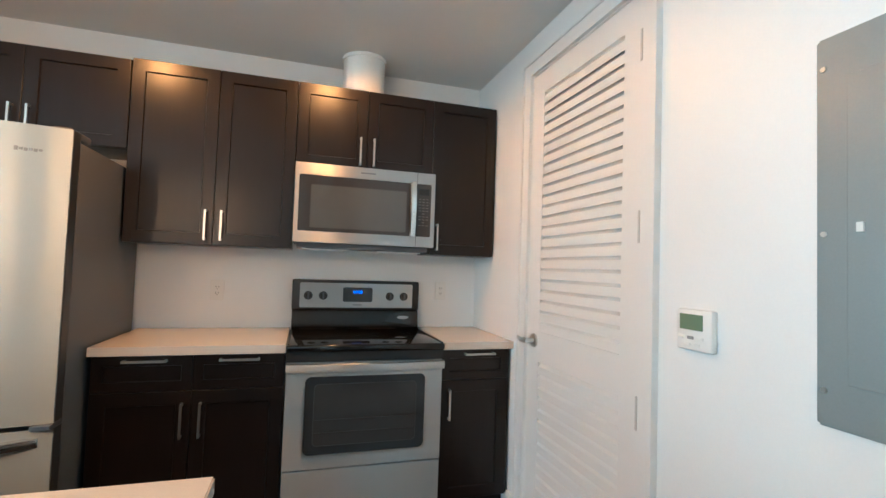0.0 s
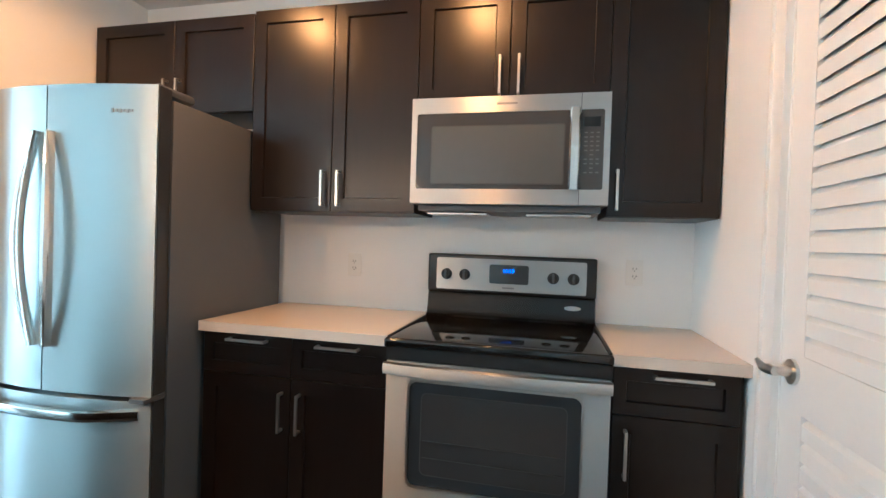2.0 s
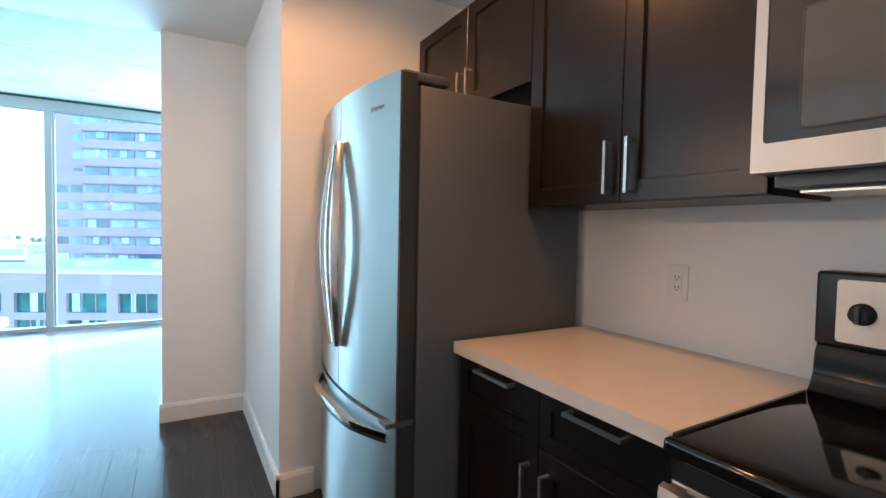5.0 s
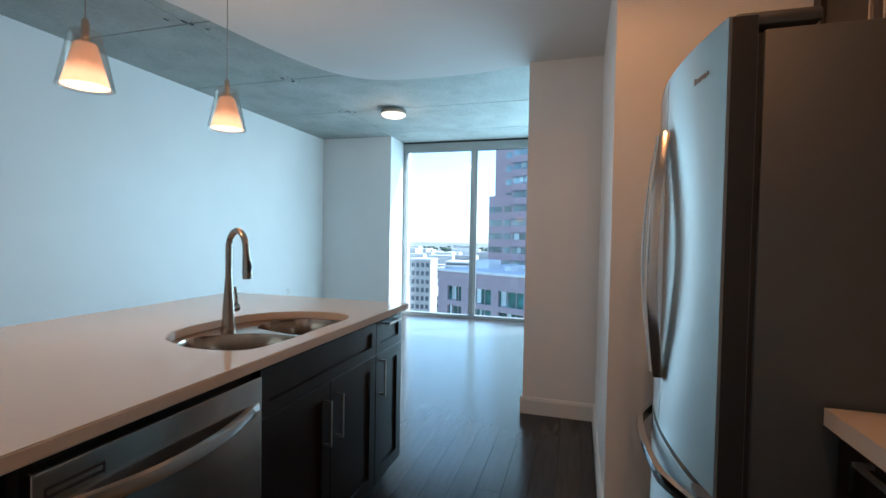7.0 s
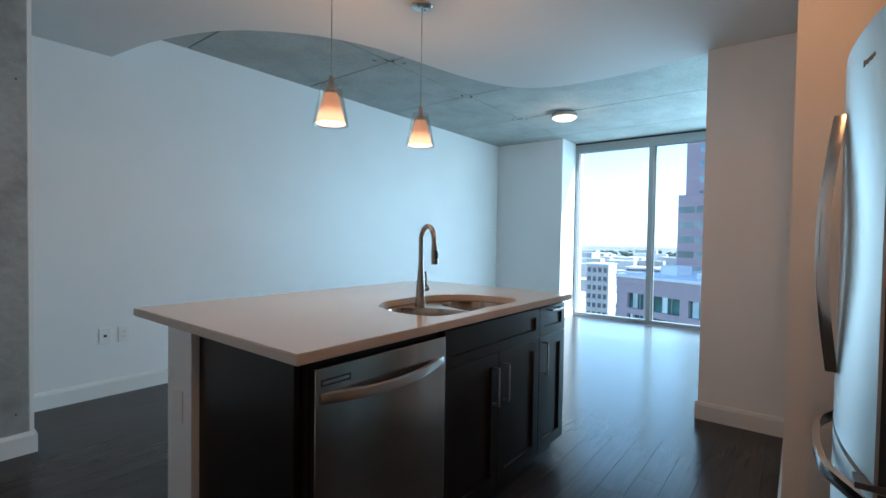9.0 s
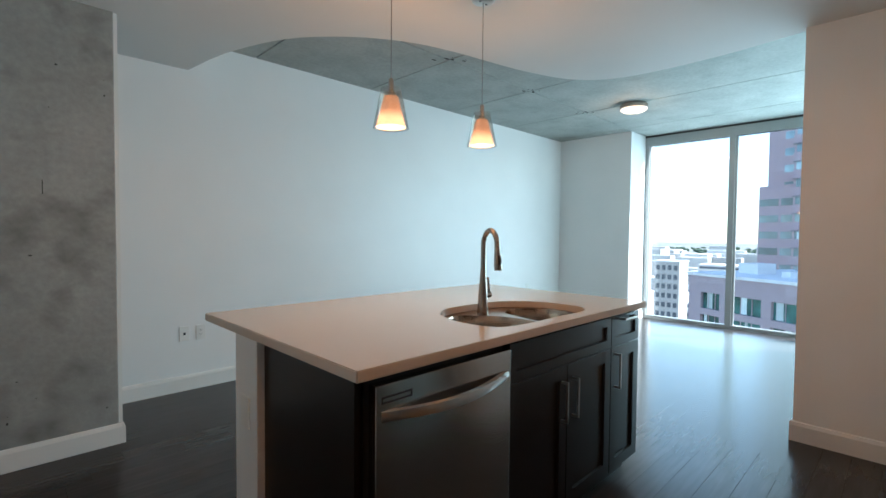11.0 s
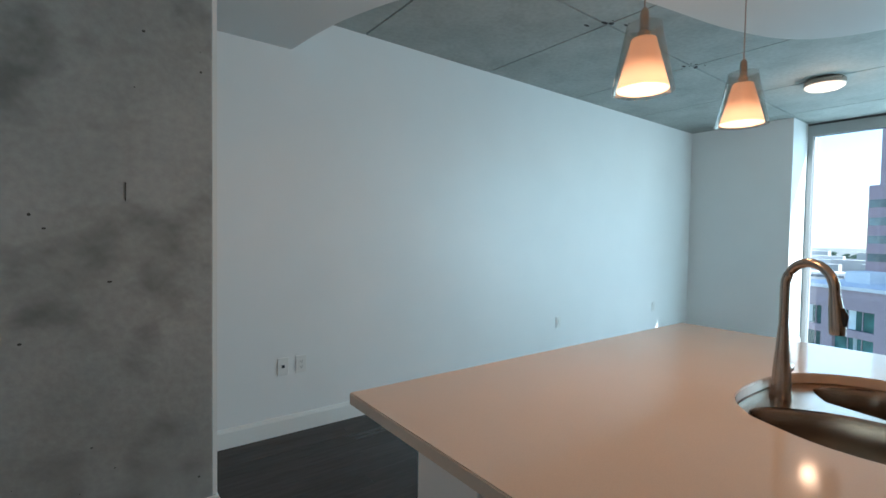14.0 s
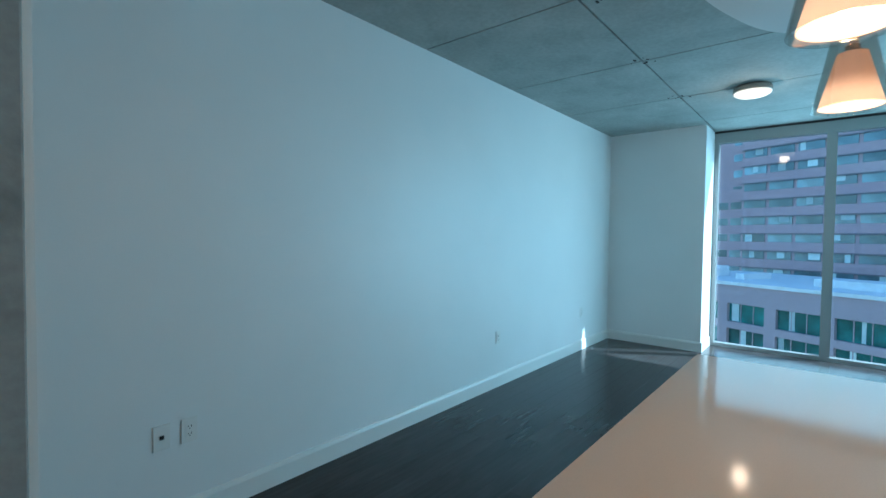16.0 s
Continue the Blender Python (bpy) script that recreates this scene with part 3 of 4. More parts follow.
base_cabinet(0.708, 1.100, BF, -1, NORTH - 0.002, [
    ("drawer_front", 0.708, 1.085, DRW, 0.872, (0.83, 0.845, 1.0, 0.857)), ("cabinet_door", 0.708, 1.085, 0.10, DRW, (0.745, 0.515, 0.757, 0.67))], "narrow dark espresso base cabinet with one drawer and door")


def worktop(name, bm, label):
    bmesh.ops.bevel(bm, geom=[e for e in bm.edges if len(e.link_faces) == 2 and e.calc_face_angle(0) > 0.6], offset=0.003, segments=2, affect="EDGES")
    return tagged(part(name, bm, QUARTZ), label, "worktop")


worktop("worktop", bx(-0.852, WF, 0.877, -0.064, NORTH - 0.001, ZT), "pale quartz worktop between refrigerator and range")
worktop("worktop", bx(0.704, WF, 0.877, EAST - 0.001, NORTH - 0.001, ZT), "short pale quartz worktop beside the range")
part("side_panel", bx(-0.862, 2.70, 0.0, -0.848, NORTH - 0.001, 0.876), CAB, None)
tagged(bpy.data.objects["side_panel"], "dark espresso cabinet side panel", "cabinet panel")

# ---- range ----
RX0, RX1 = -0.060, 0.702
rg = thing("range", (0.32, 2.7, 0), "freestanding stainless electric range with black glass cooktop", "range")
part("body", boxes((RX0 + 0.002, 2.44, 0.06, RX1 - 0.002, 3.02, 0.885), (RX0 + 0.03, 2.47, 0.0, RX1 - 0.03, 3.0, 0.06)), BLACKM, rg)
top = bx(RX0 - 0.002, 2.375, 0.883, RX1 + 0.002, 2.935, 0.918, 0.010, 3)
ck = part("cooktop", top, BLACK, rg, "glossy black glass cooktop", True)
part("rim", bx(RX0 + 0.004, 2.40, 0.9175, RX0 + 0.012, 2.90, 0.922), BLACKM, ck)
part("rim", bx(RX1 - 0.012, 2.40, 0.9175, RX1 - 0.004, 2.90, 0.922), BLACKM, ck)
# curved riser behind the cooktop
rb = bmesh.new()
prof = [(2.915, 0.915), (2.93, 0.93), (2.945, 0.96), (2.95, 1.01), (2.962, 1.03), (3.02, 1.03), (3.02, 0.915)]
ra = [rb.verts.new((RX0 + 0.006, y, z)) for y, z in prof]
rc = [rb.verts.new((RX1 - 0.006, y, z)) for y, z in prof]
for i in range(len(prof)):
    j = (i + 1) % len(prof)
    rb.faces.new((ra[i], ra[j], rc[j], rc[i]))
rb.faces.new(ra)
rb.faces.new(rc[::-1])
bmesh.ops.recalc_face_normals(rb, faces=rb.faces[:])
part("riser", rb, BLACK, rg, "glossy black back riser", True)
bgp = part("back_panel", bx(RX0 + 0.002, 2.95, 1.03, RX1 - 0.002, 3.03, 1.205, 0.008, 3), BLACKM, rg, "", True)
face = part("control_face", upright(prism(rounded(RX0 + 0.045, 1.043, RX1 - 0.045, 1.188, 0.008), 0, 0.004), 2.95), STEEL, bgp, "brushed steel control face")
part("display", upright(prism(rounded(0.232, 1.078, 0.408, 1.164, 0.01), 0, 0.007), 2.949), SMOKE, bgp, "dark glass clock display")
part("clock_window", upright(prism(rounded(0.284, 1.122, 0.352, 1.150, 0.002), 0, 0.008), 2.949), INK, bgp)
for kx in (0.033, 0.118, 0.515, 0.602):
    k = part("control_knob", upright(lathe([(0.025, 0.0), (0.025, 0.004), (0.021, 0.008), (0.019, 0.026), (0.017, 0.028)], kx, 1.113, 28), 2.946), RUBBER, bgp, "dark grey control knob", True)
    part("knob_grip", bx(kx - 0.005, 2.908, 1.093, kx + 0.005, 2.92, 1.133, 0.003), GREYSIDE, k)
part("nameplate", bx(0.292, 2.9445, 1.056, 0.345, 2.9458, 1.063), GREYINK, bgp)


def oval(name, cx, cz, a, b, y, m, parent, flat=False, label=""):
    pts = [(cx + a * math.cos(2 * math.pi * i / 28), cz + b * math.sin(2 * math.pi * i / 28)) for i in range(28)]
    return part(name, upright(prism(pts, 0, 0.0015), y), m, parent, label)


oval("badge", 0.602, 0.985, 0.036, 0.010, 2.947, STEEL, rg, label="small oval steel badge")


def lettering(name, text, size, m, at, turn, parent, label=""):
    """Raised letters in the built-in font, as a mesh."""
    cu = bpy.data.curves.new(name, "FONT")
    cu.body, cu.size, cu.extrude, cu.align_x, cu.align_y = text, size, 0.0004, "CENTER", "CENTER"
    tmp = new("lettering", cu)
    me = bpy.data.meshes.new_from_object(tmp.evaluated_get(bpy.context.evaluated_depsgraph_get()))
    bpy.data.objects.remove(tmp)
    me.materials.append(m)
    ob = new(name, me)
    ob.matrix_basis = Matrix.Translation(Vector(at) - ORG[parent.name]) @ Euler([radians(a) for a in turn]).to_matrix().to_4x4()
    ob.parent = parent
    return ob


lettering("clock_digits", "11:13", 0.024, BLUE, (0.318, 2.9404, 1.136), (90, 0, 0), bgp)
# oven door: a bowed steel frame with a dark window, a full-width handle, a drawer below
part("trim_strip", bx(RX0, 2.405, 0.835, RX1, 2.45, 0.882), BLACKM, rg)
odw = rounded(RX0 + 0.085, 0.395, RX1 - 0.085, 0.770, 0.03)
od = upright(prism([(RX0 + 0.002, 0.335), (RX1 - 0.002, 0.335), (RX1 - 0.002, 0.832), (RX0 + 0.002, 0.832)], 0, 0.034, [odw]), 2.44)
oven = part("oven_door", od, STEEL, rg, "brushed steel oven door")
part("door_window", upright(prism(rounded(RX0 + 0.081, 0.391, RX1 - 0.081, 0.774, 0.03), 0, 0.02), 2.43), OVENG, oven, "dark oven window")
part("window_trim", upright(prism(rounded(RX0 + 0.081, 0.391, RX1 - 0.081, 0.774, 0.032), 0, 0.003, [rounded(RX0 + 0.09, 0.40, RX1 - 0.09, 0.765, 0.028)]), 2.405), NICKEL, oven)
part("inner_window", upright(prism(rounded(RX0 + 0.135, 0.44, RX1 - 0.135, 0.725, 0.02), 0, 0.0012), 2.4102), SMOKE, oven, "clearer middle of the oven window")
part("inner_window_edge", upright(prism(rounded(RX0 + 0.132, 0.437, RX1 - 0.132, 0.728, 0.022), 0, 0.0016, [rounded(RX0 + 0.135, 0.44, RX1 - 0.135, 0.725, 0.02)]), 2.4102), RUBBER, oven)
for z in (0.50, 0.56):
    part("oven_rack", tube([(RX0 + 0.14, 2.4085, z), (RX1 - 0.14, 2.4085, z)], [0.0015, 0.0015], 6), RUBBER, oven)
hb = bmesh.new()
for i in range(13):
    u = i / 12
    yy = 2.40 - 0.030 - 0.022 * math.sin(math.pi * u)
    x = RX0 + u * (RX1 - RX0)
    ring = [(x, yy + 0.012, 0.790), (x, yy, 0.794), (x, yy - 0.003, 0.812), (x, yy, 0.829), (x, yy + 0.014, 0.833)]
    cur = [hb.verts.new(p) for p in ring]
    if i:
        for k in range(4):
            hb.faces.new((last[k], last[k + 1], cur[k + 1], cur[k]))
        hb.faces.new((last[4], last[0], cur[0], cur[4]))
    else:
        hb.faces.new(cur[::-1])
    last = cur
hb.faces.new(last)
box(hb, RX0 + 0.004, 2.375, 0.797, RX0 + 0.03, 2.41, 0.827)
box(hb, RX1 - 0.03, 2.375, 0.797, RX1 - 0.004, 2.41, 0.827)
bmesh.ops.recalc_face_normals(hb, faces=hb.faces[:])
part("oven_handle", hb, STEEL, oven, "wide bowed steel handle", True)
part("storage_drawer", bx(RX0 + 0.002, 2.408, 0.075, RX1 - 0.002, 2.44, 0.327, 0.004), STEEL, rg)

# ---- microwave ----
MX0, MX1, MZ0, MZ1, MF = -0.064, 0.697, 1.412, 1.830, 2.64
mw = thing("microwave", (0.316, 2.84, MZ0), "stainless over-the-range microwave with a dark glass door", "microwave")
part("body", boxes((MX0 + 0.003, MF + 0.045, MZ0 - 0.002, MX1 - 0.003, NORTH - 0.002, MZ1 - 0.003)), BLACKM, mw)
part("vent_base", boxes((MX0 + 0.02, MF + 0.06, MZ0 - 0.025, MX1 - 0.02, NORTH - 0.02, MZ0 - 0.002), (MX0 + 0.07, MF + 0.09, MZ0 - 0.03, MX0 + 0.25, MF + 0.2, MZ0 - 0.025), (MX1 - 0.25, MF + 0.09, MZ0 - 0.03, MX1 - 0.07, MF + 0.2, MZ0 - 0.025)), GREYSIDE, mw)
mhole = rounded(MX0 + 0.022, MZ0 + 0.058, MX1 - 0.022, MZ1 - 0.062, 0.008)
mdoor = part("front", upright(prism([(MX0, MZ0), (MX1, MZ0), (MX1, MZ1), (MX0, MZ1)], 0, 0.044, [mhole]), MF + 0.044), STEEL, mw, "brushed steel front")
part("door_glass", bx(MX0 + 0.019, MF + 0.003, MZ0 + 0.055, MX1 - 0.107, MF + 0.03, MZ1 - 0.059), SMOKE, mdoor)
part("inner_window", upright(prism(rounded(MX0 + 0.085, MZ0 + 0.08, MX1 - 0.165, MZ1 - 0.115, 0.008), 0, 0.0012), MF + 0.0032), MESHG, mdoor, "paler screened middle of the door")
part("inner_window_edge", upright(prism(rounded(MX0 + 0.081, MZ0 + 0.076, MX1 - 0.161, MZ1 - 0.111, 0.010), 0, 0.0016, [rounded(MX0 + 0.085, MZ0 + 0.08, MX1 - 0.165, MZ1 - 0.115, 0.008)]), MF + 0.0032), RUBBER, mdoor)
for z0, z1 in ((MZ0 + 0.001, MZ0 + 0.056), (MZ1 - 0.06, MZ1 - 0.001)):
    part("door_seam", bx(MX1 - 0.1065, MF - 0.0004, z0, MX1 - 0.1045, MF + 0.003, z1), INK, mdoor)
for x0 in (MX0 + 0.05, MX1 - 0.30):
    part("grease_filter", bx(x0, MF + 0.10, MZ0 - 0.036, x0 + 0.25, MF + 0.26, MZ0 - 0.0302), NICKEL, mw, "brushed metal grease filter")
part("control_strip", bx(MX1 - 0.104, MF + 0.002, MZ0 + 0.055, MX1 - 0.019, MF + 0.03, MZ1 - 0.059), SMOKE, mdoor)
part("display", bx(MX1 - 0.094, MF + 0.0005, MZ1 - 0.125, MX1 - 0.036, MF + 0.004, MZ1 - 0.09), BLACK, mdoor)
marks = bmesh.new()
for r in range(10):
    for c in range(3):
        if r in (5, 8) and c != 1:
            continue
        box(marks, MX1 - 0.092 + c * 0.021, MF + 0.0013, MZ1 - 0.15 - r * 0.0165, MX1 - 0.080 + c * 0.021, MF + 0.0022, MZ1 - 0.146 - r * 0.0165)
part("button_marks", marks, DIMINK, mdoor)
mh = bmesh.new()
for i in range(9):
    u = i / 8
    yy = MF - 0.022 - 0.014 * math.sin(math.pi * u)
    z = MZ0 + 0.056 + u * (MZ1 - MZ0 - 0.114)
    cur = [mh.verts.new(p) for p in ((MX1 - 0.146, yy + 0.008, z), (MX1 - 0.140, yy, z), (MX1 - 0.114, yy, z), (MX1 - 0.108, yy + 0.008, z), (MX1 - 0.127, yy + 0.012, z))]
    if i:
        for k in range(5):
            mh.faces.new((last[k], last[(k + 1) % 5], cur[(k + 1) % 5], cur[k]))
    else:
        mh.faces.new(cur)
    last = cur
mh.faces.new(last[::-1])
box(mh, MX1 - 0.137, MF - 0.014, MZ0 + 0.064, MX1 - 0.117, MF + 0.004, MZ0 + 0.084)
box(mh, MX1 - 0.137, MF - 0.014, MZ1 - 0.09, MX1 - 0.117, MF + 0.004, MZ1 - 0.07)
bmesh.ops.recalc_face_normals(mh, faces=mh.faces[:])
part("door_handle", mh, CHROME, mdoor, "bowed steel handle", True)
part("badge", bx(0.275, MF - 0.001, MZ1 - 0.034, 0.355, MF + 0.002, MZ1 - 0.026), GREYINK, mdoor)

# ---- refrigerator ----
FX0, FX1, FZ = -1.720, -0.866, 1.778
fr = thing("refrigerator", ((FX0 + FX1) / 2, 2.6, 0), "stainless french-door refrigerator with a bottom freezer drawer", "refrigerator")
part("cabinet_body", bx(FX0 + 0.004, 2.285, 0.03, FX1 - 0.002, 3.0, 1.745, 0.006), GREYSIDE, fr, "grey painted steel sides", True)
part("foot_grille", bx(FX0 + 0.02, 2.30, 0.0, FX1 - 0.02, 2.36, 0.06), BLACKM, fr)
FM = (FX0 + FX1) / 2


def bow(x):
    """Front of the doors at x: a shallow arc, deepest at the middle."""
    u = (x - FM) / ((FX1 - FX0) / 2)
    return 2.213 - 0.052 * (1 - u * u)


def bowed_door(x0, x1, z0, z1):
    n = 16
    front = [(x0 + (x1 - x0) * i / n, bow(x0 + (x1 - x0) * i / n)) for i in range(n + 1)]
    return prism(front + [(x1, 2.272), (x0, 2.272)], z0, z1)


doors = [part("fridge_door", bowed_door(a, b, 0.672, FZ), STEELV, fr, "bowed stainless door", True) for a, b in ((FX0, FM - 0.003), (FM + 0.003, FX1))]
drawer = part("freezer_drawer", bowed_door(FX0, FX1, 0.065, 0.655), STEELV, fr, "bowed stainless freezer drawer", True)
for ob, z0, z1 in ((doors[1], 0.674, FZ - 0.002), (drawer, 0.067, 0.653)):
    part("side_trim", bx(FX1 - 0.001, bow(FX1) + 0.007, z0, FX1 + 0.002, 2.271, z1), DOORSIDE, ob, "dark grey door edge")
part("gasket", boxes((FX0 + 0.01, 2.272, 0.07, FX1 - 0.012, 2.285, 1.74)), RUBBER, fr)
part("hinge_cover", bx(FX1 - 0.085, 2.225, FZ - 0.022, FX1 - 0.008, 2.40, FZ + 0.012, 0.012), GREYSIDE, fr, "grey plastic hinge cover", True)
part("hinge_cover", bx(FX0 + 0.008, 2.225, FZ - 0.022, FX0 + 0.085, 2.40, FZ + 0.012, 0.012), GREYSIDE, fr, "", True)
part("middle_hinge", bx(FX1 - 0.06, 2.18, 0.656, FX1 + 0.002, 2.275, 0.671), GREYSIDE, fr)


def arc_handle(side):
    """A bar that bows away from the seam and out of the door, narrowing to its ends."""
    bm = bmesh.new()
    n = 20
    last = None
    for i in range(n + 1):
        u = i / n
        s = math.sin(math.pi * u)
        z = 0.835 + 0.775 * u
        x = FM + side * (0.032 + 0.036 * s)
        y = bow(x) - 0.012 - 0.034 * s
        w, d = 0.007 + 0.006 * s, 0.015
        cur = [bm.verts.new(p) for p in ((x - w, y + d, z), (x - w, y - d * 0.3, z), (x - w * 0.6, y - d, z), (x + w * 0.6, y - d, z), (x + w, y - d * 0.3, z), (x + w, y + d, z))]
        if last:
            for k in range(6):
                bm.faces.new((last[k], last[(k + 1) % 6], cur[(k + 1) % 6], cur[k]))
        else:
            bm.faces.new(cur)
        last = cur
    bm.faces.new(last[::-1])
    bmesh.ops.recalc_face_normals(bm, faces=bm.faces[:])
    return bm


part("handle", arc_handle(-1), CHROME, doors[0], "bowed steel bar handle", True)
part("handle", arc_handle(1), CHROME, doors[1], "bowed steel bar handle", True)
dh = bmesh.new()
last = None
for i in range(25):
    u = i / 24
    x = FX0 + 0.04 + u * (FX1 - FX0 - 0.08)
    s = min(1, math.sin(math.pi * u) * 1.6)
    y = bow(x) - 0.004 - 0.045 * s
    cur = [dh.verts.new(p) for p in ((x, y + 0.016, 0.587), (x, y, 0.59), (x, y - 0.004, 0.605), (x, y, 0.622), (x, y + 0.016, 0.626))]
    if last:
        for k in range(5):
            dh.faces.new((last[k], last[(k + 1) % 5], cur[(k + 1) % 5], cur[k]))
    else:
        dh.faces.new(cur)
    last = cur
dh.faces.new(last[::-1])
bmesh.ops.recalc_face_normals(dh, faces=dh.faces[:])
part("handle", dh, CHROME, drawer, "wide bowed steel handle", True)
lx = FX1 - 0.165
logo = bmesh.new()
for i in range(6):
    x = lx + i * 0.014
    box(logo, x, bow(x) - 0.0015, 1.676 + 0.003 * (i % 2), x + 0.010, bow(x) + 0.002, 1.688 + 0.004 * (i == 0))
part("badge", logo, GREYINK, doors[1])

# ---- small things on the kitchen walls ----
def socket(name, x, z, y, s, label, kind="outlet", group="wall outlets"):
    """A white wall plate with two outlets (or one data port), on a wall that looks along s in y."""
    ob = thing(name, (x, y, z), label, "outlet", group)
    pl = bx(x - 0.036, y, z - 0.058, x + 0.036, y + s * 0.006, z + 0.058, 0.002)
    part("plate", pl, PLASTW, ob)
    if kind == "outlet":
        part("insert", bx(x - 0.017, y + s * 0.006, z - 0.034, x + 0.017, y + s * 0.008, z + 0.034), PLASTW, ob)
        for dz in (-0.017, 0.017):
            part("slot", boxes((x - 0.008, y + s * 0.0078, z + dz - 0.004, x - 0.0055, y + s * 0.0086, z + dz + 0.006), (x + 0.0055, y + s * 0.0078, z + dz - 0.003, x + 0.008, y + s * 0.0086, z + dz + 0.005),
                               (x - 0.002, y + s * 0.0078, z + dz - 0.011, x + 0.002, y + s * 0.0086, z + dz - 0.007)), INK, ob)
    elif kind == "port":
        part("port", bx(x - 0.009, y + s * 0.006, z - 0.009, x + 0.009, y + s * 0.0085, z + 0.009), INK, ob)
    return ob


socket("outlet", -0.467, 1.13, NORTH, -1, "white duplex outlet on the kitchen wall")
socket("outlet", 0.866, 1.150, NORTH, -1, "white duplex outlet above the short worktop")
socket("data_plate", -0.574, 0.452, SOUTH, 1, "white wall plate with one dark data port", "port")
socket("outlet", -0.694, 0.452, SOUTH, 1, "white duplex outlet low on the long wall")
socket("outlet", -3.368, 0.457, SOUTH, 1, "white duplex outlet low on the long wall")
socket("outlet", -5.223, 0.461, SOUTH, 1, "white duplex outlet near the window")

th = thing("thermostat", (EAST, 1.20, 1.084), "white wall thermostat with a green-grey display", "thermostat")
part("case", bx(EAST - 0.024, 1.138, 1.084, EAST, 1.262, 1.202, 0.006), PLASTW, th, "", True)
part("display", bx(EAST - 0.026, 1.167, 1.143, EAST - 0.022, 1.248, 1.188), LCD, th)
for k in range(3):
    part("button", bx(EAST - 0.0275, 1.164 + k * 0.034, 1.116, EAST - 0.023, 1.186 + k * 0.034, 1.125, 0.002), GREYINK if k == 1 else PLASTW, th)
for k in range(2):
    part("button", bx(EAST - 0.0275, 1.176 + k * 0.034, 1.096, EAST - 0.023, 1.198 + k * 0.034, 1.105, 0.002), PLASTW, th)
pn = thing("electrical_panel", (EAST, 0.68, 0.982), "grey painted steel electrical panel cover", "electrical panel")
pc = boxes((EAST - 0.012, 0.47, 0.982, EAST, 0.878, 1.842))
bmesh.ops.bevel(pc, geom=pc.edges[:], offset=0.006, segments=2, affect="EDGES")
part("cover", pc, PANELG, pn)
part("door", bx(EAST - 0.017, 0.53, 1.08, EAST - 0.012, 0.812, 1.74, 0.002), PANELG, pn)
part("latch", bx(EAST - 0.022, 0.779, 1.401, EAST - 0.016, 0.792, 1.421), PLASTW, pn)
for sz in (1.06, 1.40, 1.77):
    part("screw", tube([(EAST - 0.015, 0.86, sz), (EAST - 0.011, 0.86, sz)], [0.006, 0.007], 10), NICKEL, pn)

# ---- island ----
IX0, IX1, IY0, IY1 = -1.945, -0.136, -0.09, 1.045
BD = 1.010                       # face of the island cabinets, looks to the kitchen
CUT = bend([(-0.86, 0.60), (-0.80, 0.76), (-0.83, 0.93), (-0.98, 0.968), (-1.20, 0.965), (-1.42, 0.965), (-1.515, 0.88), (-1.50, 0.68), (-1.36, 0.535), (-1.14, 0.505), (-0.97, 0.522), (-0.86, 0.60)], 6)[:-1]
it = prism([(IX0, IY0), (IX1, IY0), (IX1, IY1), (IX0, IY1)], 0.883, ZT, [CUT])
worktop("island_worktop", it, "pale quartz island worktop with a cut-out sink")
pl = thing("kitchen_island", (-1.05, 0.36, 0), "kitchen island base with dark end panel and pale knee wall", "kitchen island")
part("end_panel", bx(-0.192, 0.420, 0.0, -0.172, BD - 0.03, 0.882), CAB, pl, "dark espresso end panel")
part("knee_wall", bx(-1.935, 0.225, 0.0, -0.145, 0.418, 0.882, 0.003), WALL, pl, "cream painted knee wall")
part("switch_plate", bx(-0.1455, 0.285, 0.55, -0.140, 0.357, 0.665, 0.002), PLASTW, pl, "white outlet plate")

dw = thing("dishwasher", (-0.51, 0.75, 0), "stainless dishwasher with a bowed handle, built into the island", "dishwasher")
DX0, DX1 = -0.806, -0.210
part("tub", boxes((DX0 + 0.003, 0.425, 0.09, DX1 + 0.012, BD - 0.025, 0.870), (DX0 + 0.003, 0.425, 0.0, DX1 + 0.012, BD - 0.07, 0.09)), BLACKM, dw)
dd = part("dishwasher_door", bx(DX0 + 0.003, BD - 0.025, 0.105, DX1 - 0.003, BD + 0.012, 0.852, 0.004), STEELD, dw, "brushed steel door")
hp = bmesh.new()
last = None
for i in range(17):
    u = i / 16
    x = DX0 + 0.02 + u * (DX1 - DX0 - 0.04)
    s = math.sin(math.pi * u)
    y, z = BD + 0.014 + 0.040 * s, 0.765 - 0.012 * s
    cur = [hp.verts.new(p) for p in ((x, y - 0.012, z - 0.013), (x, y, z - 0.013), (x, y + 0.004, z), (x, y, z + 0.015), (x, y - 0.012, z + 0.018))]
    if last:
        for k in range(5):
            hp.faces.new((last[k], last[(k + 1) % 5], cur[(k + 1) % 5], cur[k]))
    else:
        hp.faces.new(cur)
    last = cur
hp.faces.new(last[::-1])
bmesh.ops.recalc_face_normals(hp, faces=hp.faces[:])
part("handle", hp, STEEL, dd, "bowed steel handle", True)
part("vent_slot", boxes((-0.335, BD + 0.0115, 0.800, -0.235, BD + 0.0135, 0.805), (-0.335, BD + 0.0115, 0.815, -0.235, BD + 0.0135, 0.820), (-0.338, BD + 0.0115, 0.800, -0.335, BD + 0.0135, 0.820), (-0.235, BD + 0.0115, 0.800, -0.232, BD + 0.0135, 0.820)), INK, dd)

